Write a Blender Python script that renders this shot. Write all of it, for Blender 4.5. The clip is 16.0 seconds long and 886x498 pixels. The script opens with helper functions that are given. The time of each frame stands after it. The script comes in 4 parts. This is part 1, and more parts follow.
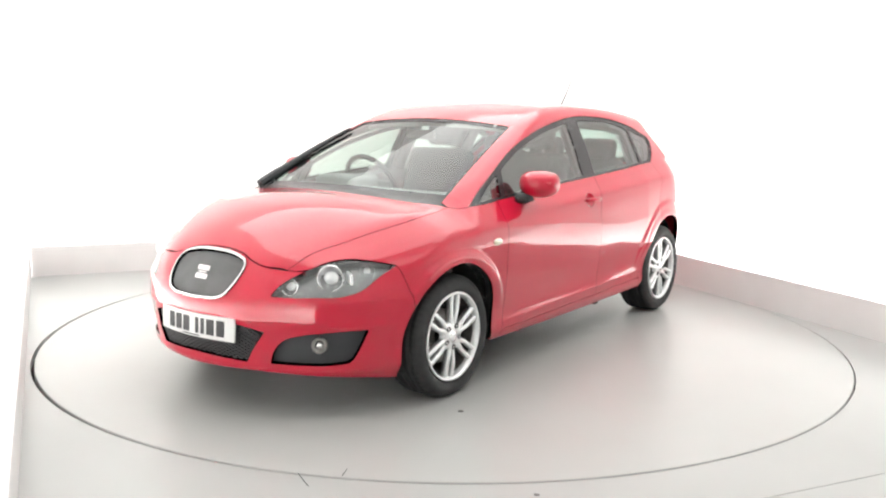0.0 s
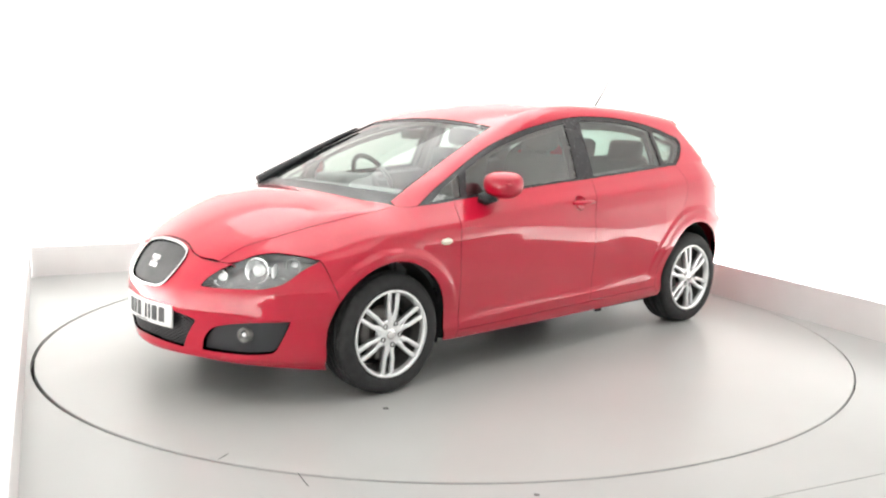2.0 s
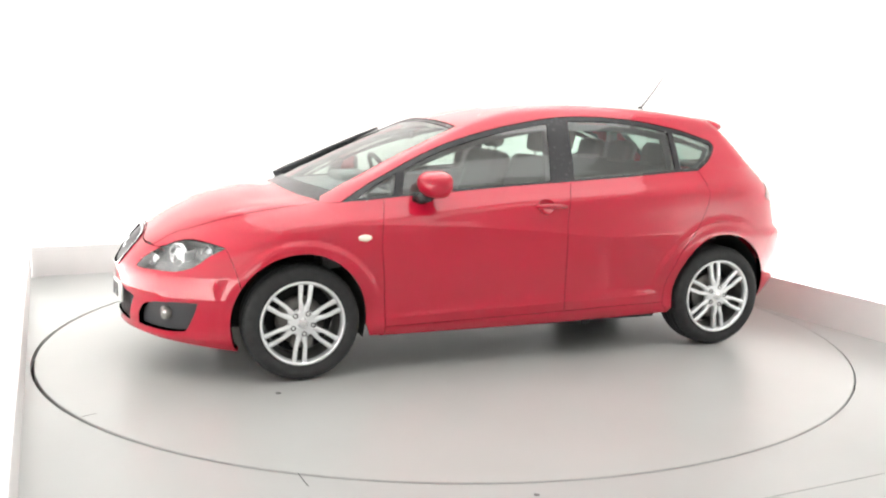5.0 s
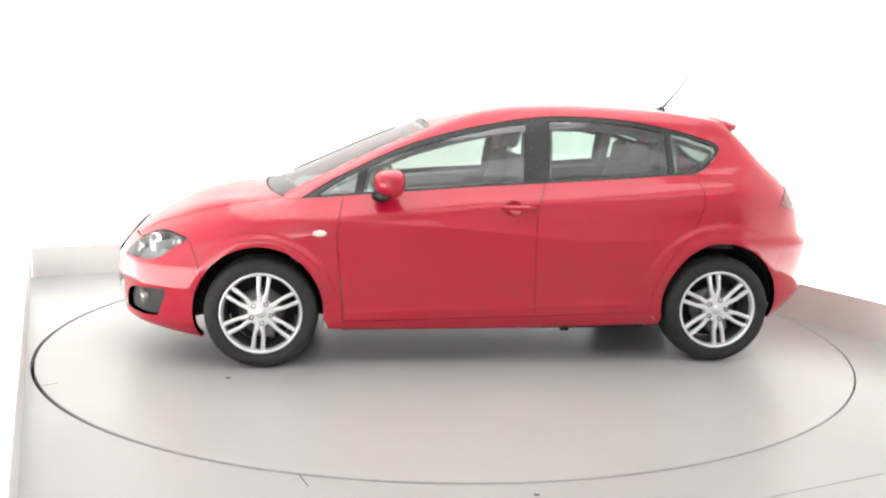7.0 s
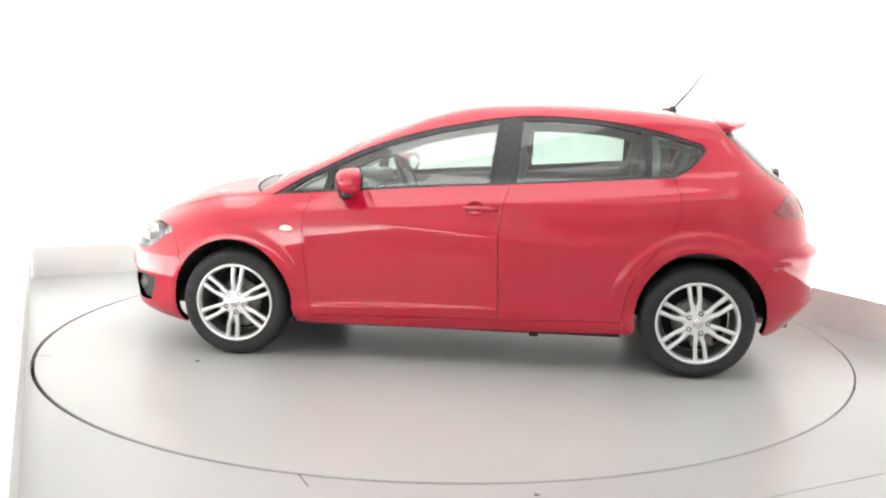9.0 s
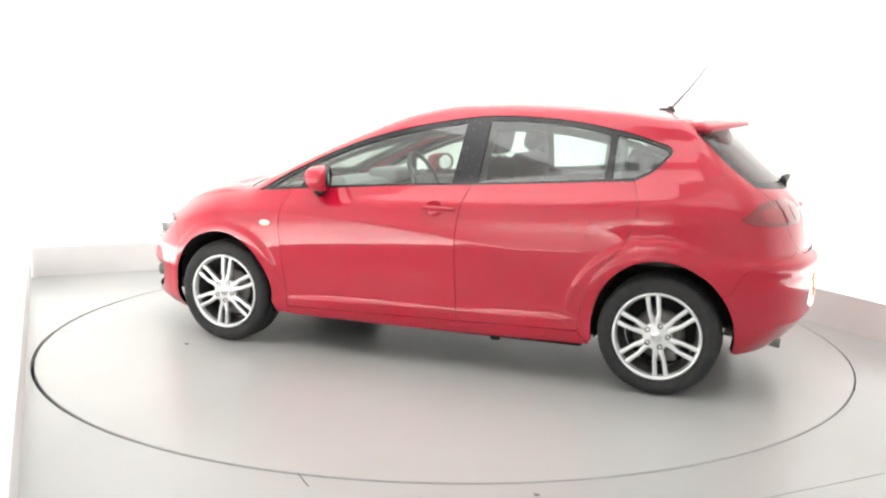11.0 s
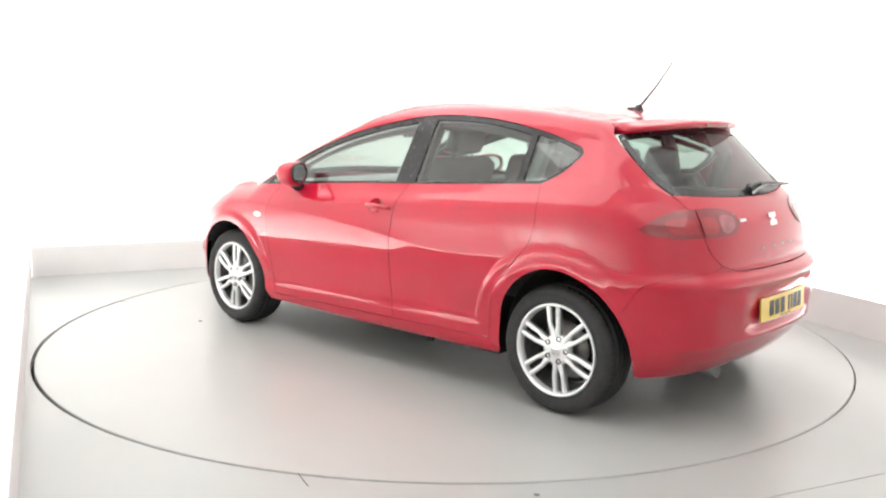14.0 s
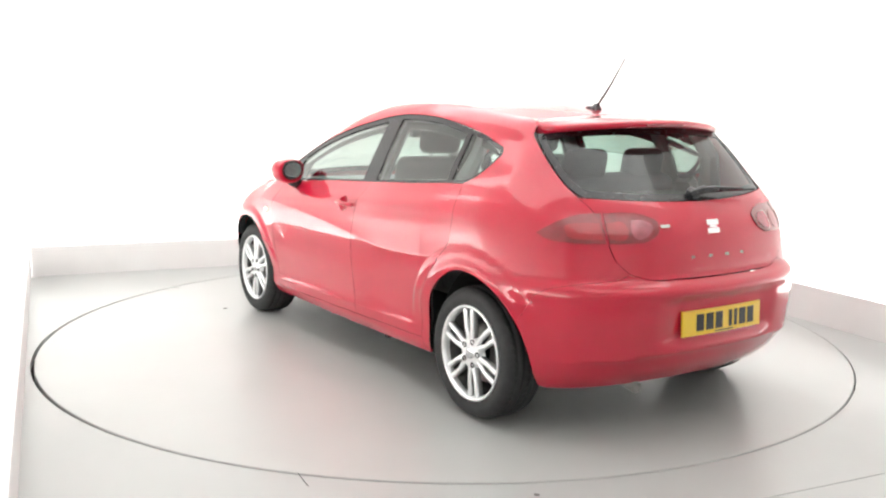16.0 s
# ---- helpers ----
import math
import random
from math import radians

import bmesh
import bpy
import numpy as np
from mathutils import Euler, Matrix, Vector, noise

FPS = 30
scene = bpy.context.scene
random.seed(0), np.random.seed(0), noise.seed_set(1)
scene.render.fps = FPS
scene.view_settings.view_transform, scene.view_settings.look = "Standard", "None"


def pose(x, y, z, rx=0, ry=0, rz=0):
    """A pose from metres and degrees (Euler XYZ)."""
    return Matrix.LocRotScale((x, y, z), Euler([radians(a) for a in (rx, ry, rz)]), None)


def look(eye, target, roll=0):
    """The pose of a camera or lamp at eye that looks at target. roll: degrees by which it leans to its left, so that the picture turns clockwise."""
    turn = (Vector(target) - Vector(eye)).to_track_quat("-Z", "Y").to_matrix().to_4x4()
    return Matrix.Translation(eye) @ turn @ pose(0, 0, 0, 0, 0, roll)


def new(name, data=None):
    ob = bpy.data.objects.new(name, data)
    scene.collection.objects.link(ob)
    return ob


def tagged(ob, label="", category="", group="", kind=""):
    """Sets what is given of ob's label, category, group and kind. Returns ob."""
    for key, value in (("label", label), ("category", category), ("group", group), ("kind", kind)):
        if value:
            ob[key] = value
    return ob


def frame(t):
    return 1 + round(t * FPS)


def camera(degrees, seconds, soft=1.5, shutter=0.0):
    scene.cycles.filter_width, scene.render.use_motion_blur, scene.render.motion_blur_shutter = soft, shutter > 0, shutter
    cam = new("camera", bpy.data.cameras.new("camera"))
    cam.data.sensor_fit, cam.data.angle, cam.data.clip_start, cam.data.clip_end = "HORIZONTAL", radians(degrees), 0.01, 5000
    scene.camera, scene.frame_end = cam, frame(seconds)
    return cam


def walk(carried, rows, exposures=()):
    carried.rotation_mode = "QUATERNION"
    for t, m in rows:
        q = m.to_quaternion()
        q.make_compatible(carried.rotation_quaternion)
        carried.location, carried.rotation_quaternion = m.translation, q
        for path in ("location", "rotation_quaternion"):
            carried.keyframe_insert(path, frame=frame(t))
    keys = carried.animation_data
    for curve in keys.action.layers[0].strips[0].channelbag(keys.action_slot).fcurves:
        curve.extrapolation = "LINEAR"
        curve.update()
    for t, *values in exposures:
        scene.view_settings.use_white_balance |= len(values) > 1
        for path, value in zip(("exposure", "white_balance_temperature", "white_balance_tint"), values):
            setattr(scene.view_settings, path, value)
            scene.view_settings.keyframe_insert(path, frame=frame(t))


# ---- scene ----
from mathutils.geometry import delaunay_2d_cdt

cam = camera(52.68, 16.0, soft=2.2)
EYE = (0.0, -5.713, 1.4195)
VIEW = look(EYE, (-0.0173, -0.2787, 0.5703), 0.968)
walk(cam, [(0.0, VIEW), (16.0, VIEW)])

# ---- light: soft boxes under the studio's ceiling, and lamps added to whiten the walls ----
scene.view_settings.exposure = 0.0
ROOM = pose(0, 0, 0, 0, 0, 24.2)      # the studio stands askew to the camera
LEFT, RIGHT, BACK, FRONT, HIGH = -2.49, 2.505, 2.81, -7.2, 3.6


def soft_box(name, m, sx, sy, glow):
    """A flat lamp of even brightness glow."""
    lamp = bpy.data.lights.new(name, "AREA")
    lamp.shape, lamp.size, lamp.size_y, lamp.energy = "RECTANGLE", sx, sy, math.pi*sx*sy*glow
    lamp.color = (0.975, 1.0, 0.975)
    ob = new(name, lamp)
    ob.matrix_world = ROOM @ m
    return ob


COVE = 0.40                            # the trough between the kerb boards and the walls; its unseen lamps are added
soft_box("ceiling_soft_box", pose(0.0, 0.1, HIGH - 0.08), 4.6, 5.0, 1.85)
# weaker unseen box over the front, added as fill for nose and tail
soft_box("ceiling_soft_box", pose(0.3, -4.4, HIGH - 0.08), 3.6, 2.6, 0.9)
# unseen upward lamps, added behind the kerb boards to wash the walls white
soft_box("added_wall_lamp", pose(0.0, BACK + COVE/2, 0.02, 180, 0, 0), RIGHT - LEFT + 2*COVE, 0.30, 12.0)
soft_box("added_wall_lamp", pose(RIGHT + COVE/2, -0.9, 0.02, 180, 0, 0), 0.30, 7.2, 15.0)
soft_box("added_wall_lamp", pose(LEFT - COVE/2, -0.9, 0.02, 180, 0, 0), 0.30, 7.2, 19.0)
world = bpy.data.worlds.new("studio_world")
world.use_nodes = True
world.node_tree.nodes["Background"].inputs[0].default_value = (0.9, 0.92, 0.95, 1)
world.node_tree.nodes["Background"].inputs[1].default_value = 0.1
scene.world = world


# ---- materials ----
def material(name, colour, rough=0.5, metal=0.0, coat=0.0, vary=0.06, size=6.0, bump=0.0, bump_size=60.0, spread=0.08, **more):
    """A surface with slow stains and fine grain in colour, gloss and relief."""
    m = bpy.data.materials.new(name)
    m.use_nodes = True
    n, l = m.node_tree.nodes, m.node_tree.links
    b = n["Principled BSDF"]
    b.inputs["Metallic"].default_value = metal
    b.inputs["Coat Weight"].default_value = coat
    b.inputs["Coat Roughness"].default_value = 0.03
    b.inputs["Coat IOR"].default_value = 1.6
    at = n.new("ShaderNodeTexCoord")
    big, fine = n.new("ShaderNodeTexNoise"), n.new("ShaderNodeTexNoise")
    big.inputs["Scale"].default_value, big.inputs["Detail"].default_value = size, 4
    fine.inputs["Scale"].default_value, fine.inputs["Detail"].default_value = bump_size, 3
    l.new(at.outputs["Object"], big.inputs["Vector"])
    l.new(at.outputs["Object"], fine.inputs["Vector"])
    ramp = n.new("ShaderNodeValToRGB")
    ramp.color_ramp.elements[0].position, ramp.color_ramp.elements[1].position = 0.3, 0.7
    ramp.color_ramp.elements[0].color = (*[c*(1 - vary) for c in colour], 1)
    ramp.color_ramp.elements[1].color = (*[min(1, c*(1 + vary)) for c in colour], 1)
    l.new(big.outputs["Fac"], ramp.inputs["Fac"])
    l.new(ramp.outputs["Color"], b.inputs["Base Color"])
    r = n.new("ShaderNodeMapRange")
    r.inputs["To Min"].default_value, r.inputs["To Max"].default_value = max(0.02, rough - spread), min(1, rough + spread)
    l.new(fine.outputs["Fac"], r.inputs["Value"])
    l.new(r.outputs["Result"], b.inputs["Roughness"])
    if bump:
        bp = n.new("ShaderNodeBump")
        bp.inputs["Strength"].default_value, bp.inputs["Distance"].default_value = bump, 0.002
        l.new(fine.outputs["Fac"], bp.inputs["Height"])
        l.new(bp.outputs["Normal"], b.inputs["Normal"])
    for key, value in more.items():
        b.inputs[key.replace("_", " ")].default_value = value
    return m


def glass(name, tint, gloss=0.02, least=0.09):
    """A thin pane: tinted, with a sheen that grows towards grazing angles alike from both sides."""
    m = bpy.data.materials.new(name)
    m.use_nodes = True
    n, l = m.node_tree.nodes, m.node_tree.links
    n.remove(n["Principled BSDF"])
    clear, shine, mix, rim = n.new("ShaderNodeBsdfTransparent"), n.new("ShaderNodeBsdfGlossy"), n.new("ShaderNodeMixShader"), n.new("ShaderNodeLayerWeight")
    clear.inputs["Color"].default_value = (*tint, 1)
    shine.inputs["Roughness"].default_value = gloss
    power, add = n.new("ShaderNodeMath"), n.new("ShaderNodeMath")
    power.operation, add.operation = "POWER", "MULTIPLY_ADD"
    power.inputs[1].default_value = 3.8
    add.inputs[1].default_value, add.inputs[2].default_value = 0.85, least
    rim.inputs["Blend"].default_value = 0.5
    l.new(rim.outputs["Facing"], power.inputs[0])
    l.new(power.outputs["Value"], add.inputs[0])
    l.new(add.outputs["Value"], mix.inputs["Fac"])
    l.new(clear.outputs["BSDF"], mix.inputs[1])
    l.new(shine.outputs["BSDF"], mix.inputs[2])
    l.new(mix.outputs["Shader"], n["Material Output"].inputs["Surface"])
    return m


PAINT = material("red_car_paint", (0.50, 0.006, 0.032), 0.35, 0.0, 1.0, 0.03, 3.0, 0.0, 900.0, 0.04, Specular_IOR_Level=0.1)
BLACK = material("black_gloss_trim", (0.022, 0.022, 0.025), 0.25, vary=0.15)
RUBBER = material("tyre_rubber", (0.024, 0.024, 0.025), 0.75, vary=0.2, size=25, bump=0.25, bump_size=220)
PLASTIC = material("dark_grained_plastic", (0.035, 0.036, 0.04), 0.6, vary=0.15, bump=0.2, bump_size=400)
LINER = material("wheel_arch_liner", (0.012, 0.012, 0.013), 0.9, vary=0.3, bump=0.3)
ALLOY = material("silver_alloy", (0.80, 0.81, 0.82), 0.33, 0.65, 0.3, 0.04, 20, 0.03, 300)
# darker than the rim and spokes; for the barrel behind them
DARK_ALLOY = material("dark_barrel_alloy", (0.10, 0.098, 0.095), 0.6, 0.4, vary=0.3, size=25, bump=0.1)
CHROME = material("chrome", (0.82, 0.82, 0.83), 0.10, 1.0, vary=0.02, spread=0.04)
STEEL = material("brake_steel", (0.25, 0.24, 0.23), 0.45, 0.9, vary=0.15, size=30, bump=0.1)
GRILLE_GREY = material("grey_grille_mesh", (0.19, 0.19, 0.195), 0.45, vary=0.2, bump=0.2)
MESH = material("grille_plastic", (0.022, 0.022, 0.025), 0.45, vary=0.2, bump=0.2)
SEATING = material("charcoal_seat_cloth", (0.12, 0.123, 0.132), 0.9, vary=0.2, size=30, bump=0.4, bump_size=500)
CABIN = material("grey_cabin_plastic", (0.27, 0.275, 0.28), 0.65, vary=0.1, bump=0.2, bump_size=300)
LINING = material("pale_headlining", (0.62, 0.62, 0.60), 0.9, vary=0.05, bump=0.2, bump_size=400)
WINDOW = glass("clear_green_glass", (0.68, 0.78, 0.73), 0.02, 0.06)
SIDE_PANE = glass("clear_green_side_glass", (0.68, 0.78, 0.73), 0.02, 0.16)
PRIVACY = glass("tinted_green_glass", (0.60, 0.71, 0.66), 0.02, 0.12)
DARK_PANE = glass("dark_green_glass", (0.40, 0.50, 0.46), 0.02, 0.05)
LENS = glass("headlamp_lens", (0.95, 0.96, 0.96), 0.015, 0.04)
LAMP_RED = material("red_lamp_plastic", (0.36, 0.008, 0.018), 0.12, coat=1.0, vary=0.15, size=14)
LAMP_DARK = material("dark_red_lamp_plastic", (0.24, 0.008, 0.018), 0.12, coat=1.0, vary=0.2, size=20)
LAMP_PINK = material("smoky_pink_lamp_plastic", (0.36, 0.06, 0.085), 0.12, coat=1.0, vary=0.25, size=25)
LAMP_WHITE = material("clear_bulb_cover", (0.85, 0.86, 0.87), 0.12, 0.2, coat=1.0, vary=0.1)
AMBER = material("pale_amber_lens", (0.88, 0.83, 0.70), 0.15, coat=1.0, vary=0.1)
WHITE_PLATE = material("white_plate", (0.66, 0.66, 0.65), 0.35, vary=0.04)
YELLOW_PLATE = material("yellow_plate", (0.80, 0.52, 0.035), 0.35, vary=0.04)
INK = material("plate_black", (0.02, 0.02, 0.022), 0.5)
FLOOR = material("pale_grey_floor_paint", (0.40, 0.407, 0.40), 0.31, coat=0.0, vary=0.03, size=1.4, bump=0.0, bump_size=2, spread=0.01)
TABLE = material("pale_grey_table_paint", (0.42, 0.425, 0.416), 0.31, vary=0.03, size=1.3, bump=0.0, bump_size=2, spread=0.01)
BOLT = material("worn_bolt_grey", (0.12, 0.115, 0.11), 0.6, vary=0.2, size=80)
GAP = material("dark_joint", (0.02, 0.02, 0.02), 0.9)
WALL = material("white_wall_paint", (0.88, 0.87, 0.86), 0.85, vary=0.015, size=0.6, bump=0.05)
KERB = material("white_kerb_paint", (0.74, 0.725, 0.72), 0.6, vary=0.04, size=2.0, bump=0.05)


# ---- building helpers ----
def part(name, bm, mat, parent, label="", smooth=False):
    me = bpy.data.meshes.new(name)
    bm.normal_update()
    bm.to_mesh(me)
    bm.free()
    for p in me.polygons:
        p.use_smooth = smooth
    me.materials.append(mat)
    ob = new(name, me)
    ob.parent = parent
    return tagged(ob, label) if label else ob


def box_bm(sx, sy, sz, at=(0, 0, 0), bevel=0.0, segments=2, turn=None):
    bm = bmesh.new()
    bmesh.ops.create_cube(bm, size=1, matrix=Matrix.Diagonal((sx, sy, sz, 1)))
    if bevel:
        bmesh.ops.bevel(bm, geom=list(bm.edges), offset=bevel, segments=segments, affect="EDGES", profile=0.5)
    bm.transform(Matrix.Translation(at) @ (turn or Matrix()))
    return bm


def merge(bm, other):
    me = bpy.data.meshes.new("tmp")
    other.to_mesh(me)
    other.free()
    bm.from_mesh(me)
    bpy.data.meshes.remove(me)
    return bm


def lathe(profile, steps=48, axis="Y", arc=1.0):
    """Turns (radius, along) pairs round an axis."""
    bm = bmesh.new()
    rings = []
    for i in range(steps + (arc < 1)):
        c, s = math.cos(2*math.pi*arc*i/steps), math.sin(2*math.pi*arc*i/steps)
        rings.append([bm.verts.new((r*c, h, r*s) if axis == "Y" else ((r*c, r*s, h) if axis == "Z" else (h, r*c, r*s))) for r, h in profile])
    n = len(rings)
    for i in range(n if arc >= 1 else n - 1):
        a, b = rings[i], rings[(i + 1) % n]
        for j in range(len(profile) - 1):
            bm.faces.new((a[j], a[j + 1], b[j + 1], b[j]))
    bmesh.ops.remove_doubles(bm, verts=bm.verts, dist=1e-6)
    bmesh.ops.recalc_face_normals(bm, faces=bm.faces)
    return bm


def rod(points, radius, sides=8):
    """A round bar along points; radius may be one number or one for each point."""
    bm = bmesh.new()
    pts = [Vector(p) for p in points]
    rs = radius if isinstance(radius, (list, tuple)) else [radius]*len(pts)
    rings = []
    for i, p in enumerate(pts):
        d = (pts[min(i + 1, len(pts) - 1)] - pts[max(i - 1, 0)]).normalized()
        a = d.orthogonal().normalized() if i == 0 else (rings[-1][1] - d*rings[-1][1].dot(d)).normalized()
        b = d.cross(a)
        rings.append(([bm.verts.new(p + (a*math.cos(2*math.pi*k/sides) + b*math.sin(2*math.pi*k/sides))*rs[i]) for k in range(sides)], a))
    for (r0, _), (r1, _) in zip(rings, rings[1:]):
        for k in range(sides):
            bm.faces.new((r0[k], r0[(k + 1) % sides], r1[(k + 1) % sides], r1[k]))
    bm.faces.new(rings[0][0][::-1])
    bm.faces.new(rings[-1][0])
    return bm


def thing(name, label, category, kind="", m=None):
    ob = new(name)
    ob.empty_display_size = 0.2
    if m is not None:
        ob.matrix_world = m
    return tagged(ob, label, category, kind=kind)


# ---- the studio ----
def structure(name, bm, mat, label, m=ROOM):
    ob = part(name, bm, mat, None, smooth=False)
    ob.matrix_world = m
    return tagged(ob, label, name.split("_")[0], kind="structure")


def ring_bm(r0, r1, z0, z1, steps=160):
    return lathe([(r0, z0), (r0, z1), (r1, z1), (r1, z0), (r0, z0)], steps, "Z")


TABLE_R = 2.45
floor_bm = bmesh.new()
outer, inner = [], []
for i in range(160):
    a = 2*math.pi*i/160
    inner.append(floor_bm.verts.new(((TABLE_R + 0.0105)*math.cos(a) - 0.008, (TABLE_R + 0.0105)*math.sin(a) - 0.003, 0)))
    c, s = math.cos(a), math.sin(a)
    k = min(2.81/max(abs(s), 1e-6), 2.497/max(abs(c), 1e-6))
    outer.append(floor_bm.verts.new((k*c, k*s, 0)))
for i in range(160):
    floor_bm.faces.new((inner[i], outer[i], outer[(i + 1) % 160], inner[(i + 1) % 160]))
for f in bmesh.ops.extrude_face_region(floor_bm, geom=list(floor_bm.faces))["geom"]:
    if isinstance(f, bmesh.types.BMVert):
        f.co.z -= 0.05
bmesh.ops.recalc_face_normals(floor_bm, faces=floor_bm.faces)
structure("floor", floor_bm, FLOOR, "pale grey painted studio floor round the turntable")
structure("floor_front", box_bm(4.994, 4.4, 0.05, (0, -2.81 - 2.204, -0.025)), FLOOR, "pale grey painted floor before the platform's joint")
structure("floor_joint", box_bm(4.99, 0.5, 0.03, (0, -2.81, -0.035)), GAP, "dark joint across the studio floor")
# white strips added to close the gap beneath the added wall lamps
for at, sx, sy in (((LEFT - COVE/2, -1.98, -0.03), COVE + 0.04, 10.44), ((RIGHT + COVE/2, -1.98, -0.03), COVE + 0.04, 10.44), ((0, BACK + COVE/2, -0.03), RIGHT - LEFT - 0.06, COVE + 0.04)):
    structure("cove_floor", box_bm(sx, sy, 0.04, at), WALL, "white strip added under the unseen wall lamps")
structure("turntable_pit", box_bm(6.2, 6.8, 0.04, (0, 0, -0.09)), GAP, "dark pit under the turntable")
structure("floor_seam", box_bm(0.003, 0.13, 0.001, (-1.491, -2.016, 0.0008), turn=pose(0, 0, 0, 0, 0, 1.5)), GAP, "thin dark seam in the studio floor")
structure("floor_spot", lathe([(0, 0.0015), (0.009, 0.0015), (0.012, 0.0)], 12, "Z"), BOLT, "small dark fixing in the studio floor", ROOM @ pose(-0.718, -2.467, 0.0))
structure("wall_back", box_bm(6.2, 0.12, HIGH + 0.1, (0, BACK + COVE + 0.06, HIGH/2 - 0.05)), WALL, "bright white studio back wall")
structure("wall_right", box_bm(0.12, BACK - FRONT + 2*COVE, HIGH + 0.1, (RIGHT + COVE + 0.06, (BACK + FRONT)/2, HIGH/2 - 0.05)), WALL, "bright white studio side wall")
structure("wall_left", box_bm(0.12, BACK - FRONT + 2*COVE, HIGH + 0.1, (LEFT - COVE - 0.06, (BACK + FRONT)/2, HIGH/2 - 0.05)), WALL, "bright white studio side wall")
structure("wall_front", box_bm(6.2, 0.12, HIGH, (0, FRONT - 0.06, HIGH/2)), WALL, "white studio wall behind the camera")
structure("ceiling", box_bm(6.2, BACK - FRONT + 1.2, 0.1, (0, (BACK + FRONT)/2, HIGH + 0.05)), WALL, "white studio ceiling")
structure("baseboard_back", box_bm(RIGHT - LEFT - 0.03, 0.03, 0.25, ((RIGHT + LEFT)/2 - 0.015, BACK - 0.015, 0.122), 0.004), KERB, "pale painted kerb board along the back wall")
structure("baseboard_right", box_bm(0.03, BACK - FRONT - 0.1, 0.25, (RIGHT - 0.015, (BACK + FRONT)/2, 0.122), 0.004), KERB, "pale painted kerb board along the side wall")

structure("baseboard_left", box_bm(0.03, BACK - FRONT - 0.1, 0.25, (LEFT - 0.015, (BACK + FRONT)/2, 0.122), 0.004), KERB, "pale painted kerb board along the other side wall")

turntable = thing("turntable", "round pale grey painted turntable with a dark rim gap", "turntable")
table_bm = lathe([(0.0, -0.06), (TABLE_R, -0.06), (TABLE_R, -0.004), (TABLE_R - 0.004, 0.0), (0.0, 0.0)], 160, "Z")
part("plate", table_bm, TABLE, turntable)
part("plate_joint", box_bm(0.07, 0.003, 0.001, (2.405, 0, 0.0006)), GAP, turntable, "dark joint in the turntable plate").matrix_local = pose(0, 0, 0, 0, 0, -153.2)
part("bolt", lathe([(0, 0.003), (0.012, 0.003), (0.015, 0.0), (0.015, -0.002)], 12, "Z"), BOLT, turntable, "dark bolt head").matrix_local = pose(-1.264, -1.022, 0.0)


# ---- the car's outer skin as one smooth implicit form; x runs from nose to tail, y across, z up ----
def hermite(knots, values, q):
    """Smooth curve through (knots, values), at q; knots ascend."""
    k, v = np.asarray(knots, float), np.asarray(values, float)
    d = np.diff(v) / np.diff(k)
    m = np.concatenate([[d[0]], (d[:-1] * np.diff(k)[1:] + d[1:] * np.diff(k)[:-1]) / (k[2:] - k[:-2]), [d[-1]]])
    q = np.asarray(q, float)
    i = np.clip(np.searchsorted(k, q) - 1, 0, len(k) - 2)
    w = k[i + 1] - k[i]
    s = np.clip((q - k[i]) / w, -0.5, 1.5)
    out = (2*s**3 - 3*s**2 + 1)*v[i] + (s**3 - 2*s**2 + s)*w*m[i] + (-2*s**3 + 3*s**2)*v[i+1] + (s**3 - s**2)*w*m[i+1]
    lo, hi = v[0] + (q - k[0])*m[0], v[-1] + (q - k[-1])*m[-1]
    return np.where(q < k[0], lo, np.where(q > k[-1], hi, out))


def smooth_max(a, b, k):
    h = np.maximum(k - np.abs(a - b), 0) / k
    return np.maximum(a, b) + h*h*k*0.25


def ridge(d, above, below):
    return np.exp(-(d / np.where(d > 0, above, below))**2)


def tent(d, above, below, soft=0.003):
    """A ridge with a sharp top that fades over different lengths above and below."""
    e = np.sqrt(d*d + soft*soft) - soft
    return np.exp(-e / np.where(d > 0, above, below))


BELT_X, BELT_Z = (-1.6, -0.89, -0.28, 0.35, 0.97, 1.32, 2.0), (0.90, 0.930, 0.975, 1.017, 1.056, 1.078, 1.10)
WHEEL_F, WHEEL_R, HUB_Z = -1.104, 1.474, 0.312


def crease_z(x):
    """Height of the sharp line that falls over the doors."""
    return hermite((-1.05, -0.675, -0.4, -0.16, 0.04, 0.2, 0.41, 0.59, 0.72, 0.85, 1.0, 1.14, 1.3), (0.818, 0.813, 0.801, 0.787, 0.770, 0.756, 0.734, 0.714, 0.705, 0.706, 0.712, 0.720, 0.73), x)


def ledge_z(x):
    """Height of the ledge along the doors' feet."""
    return hermite((-0.7, -0.2, 0.3, 0.75, 1.1), (0.304, 0.325, 0.336, 0.342, 0.350), x)


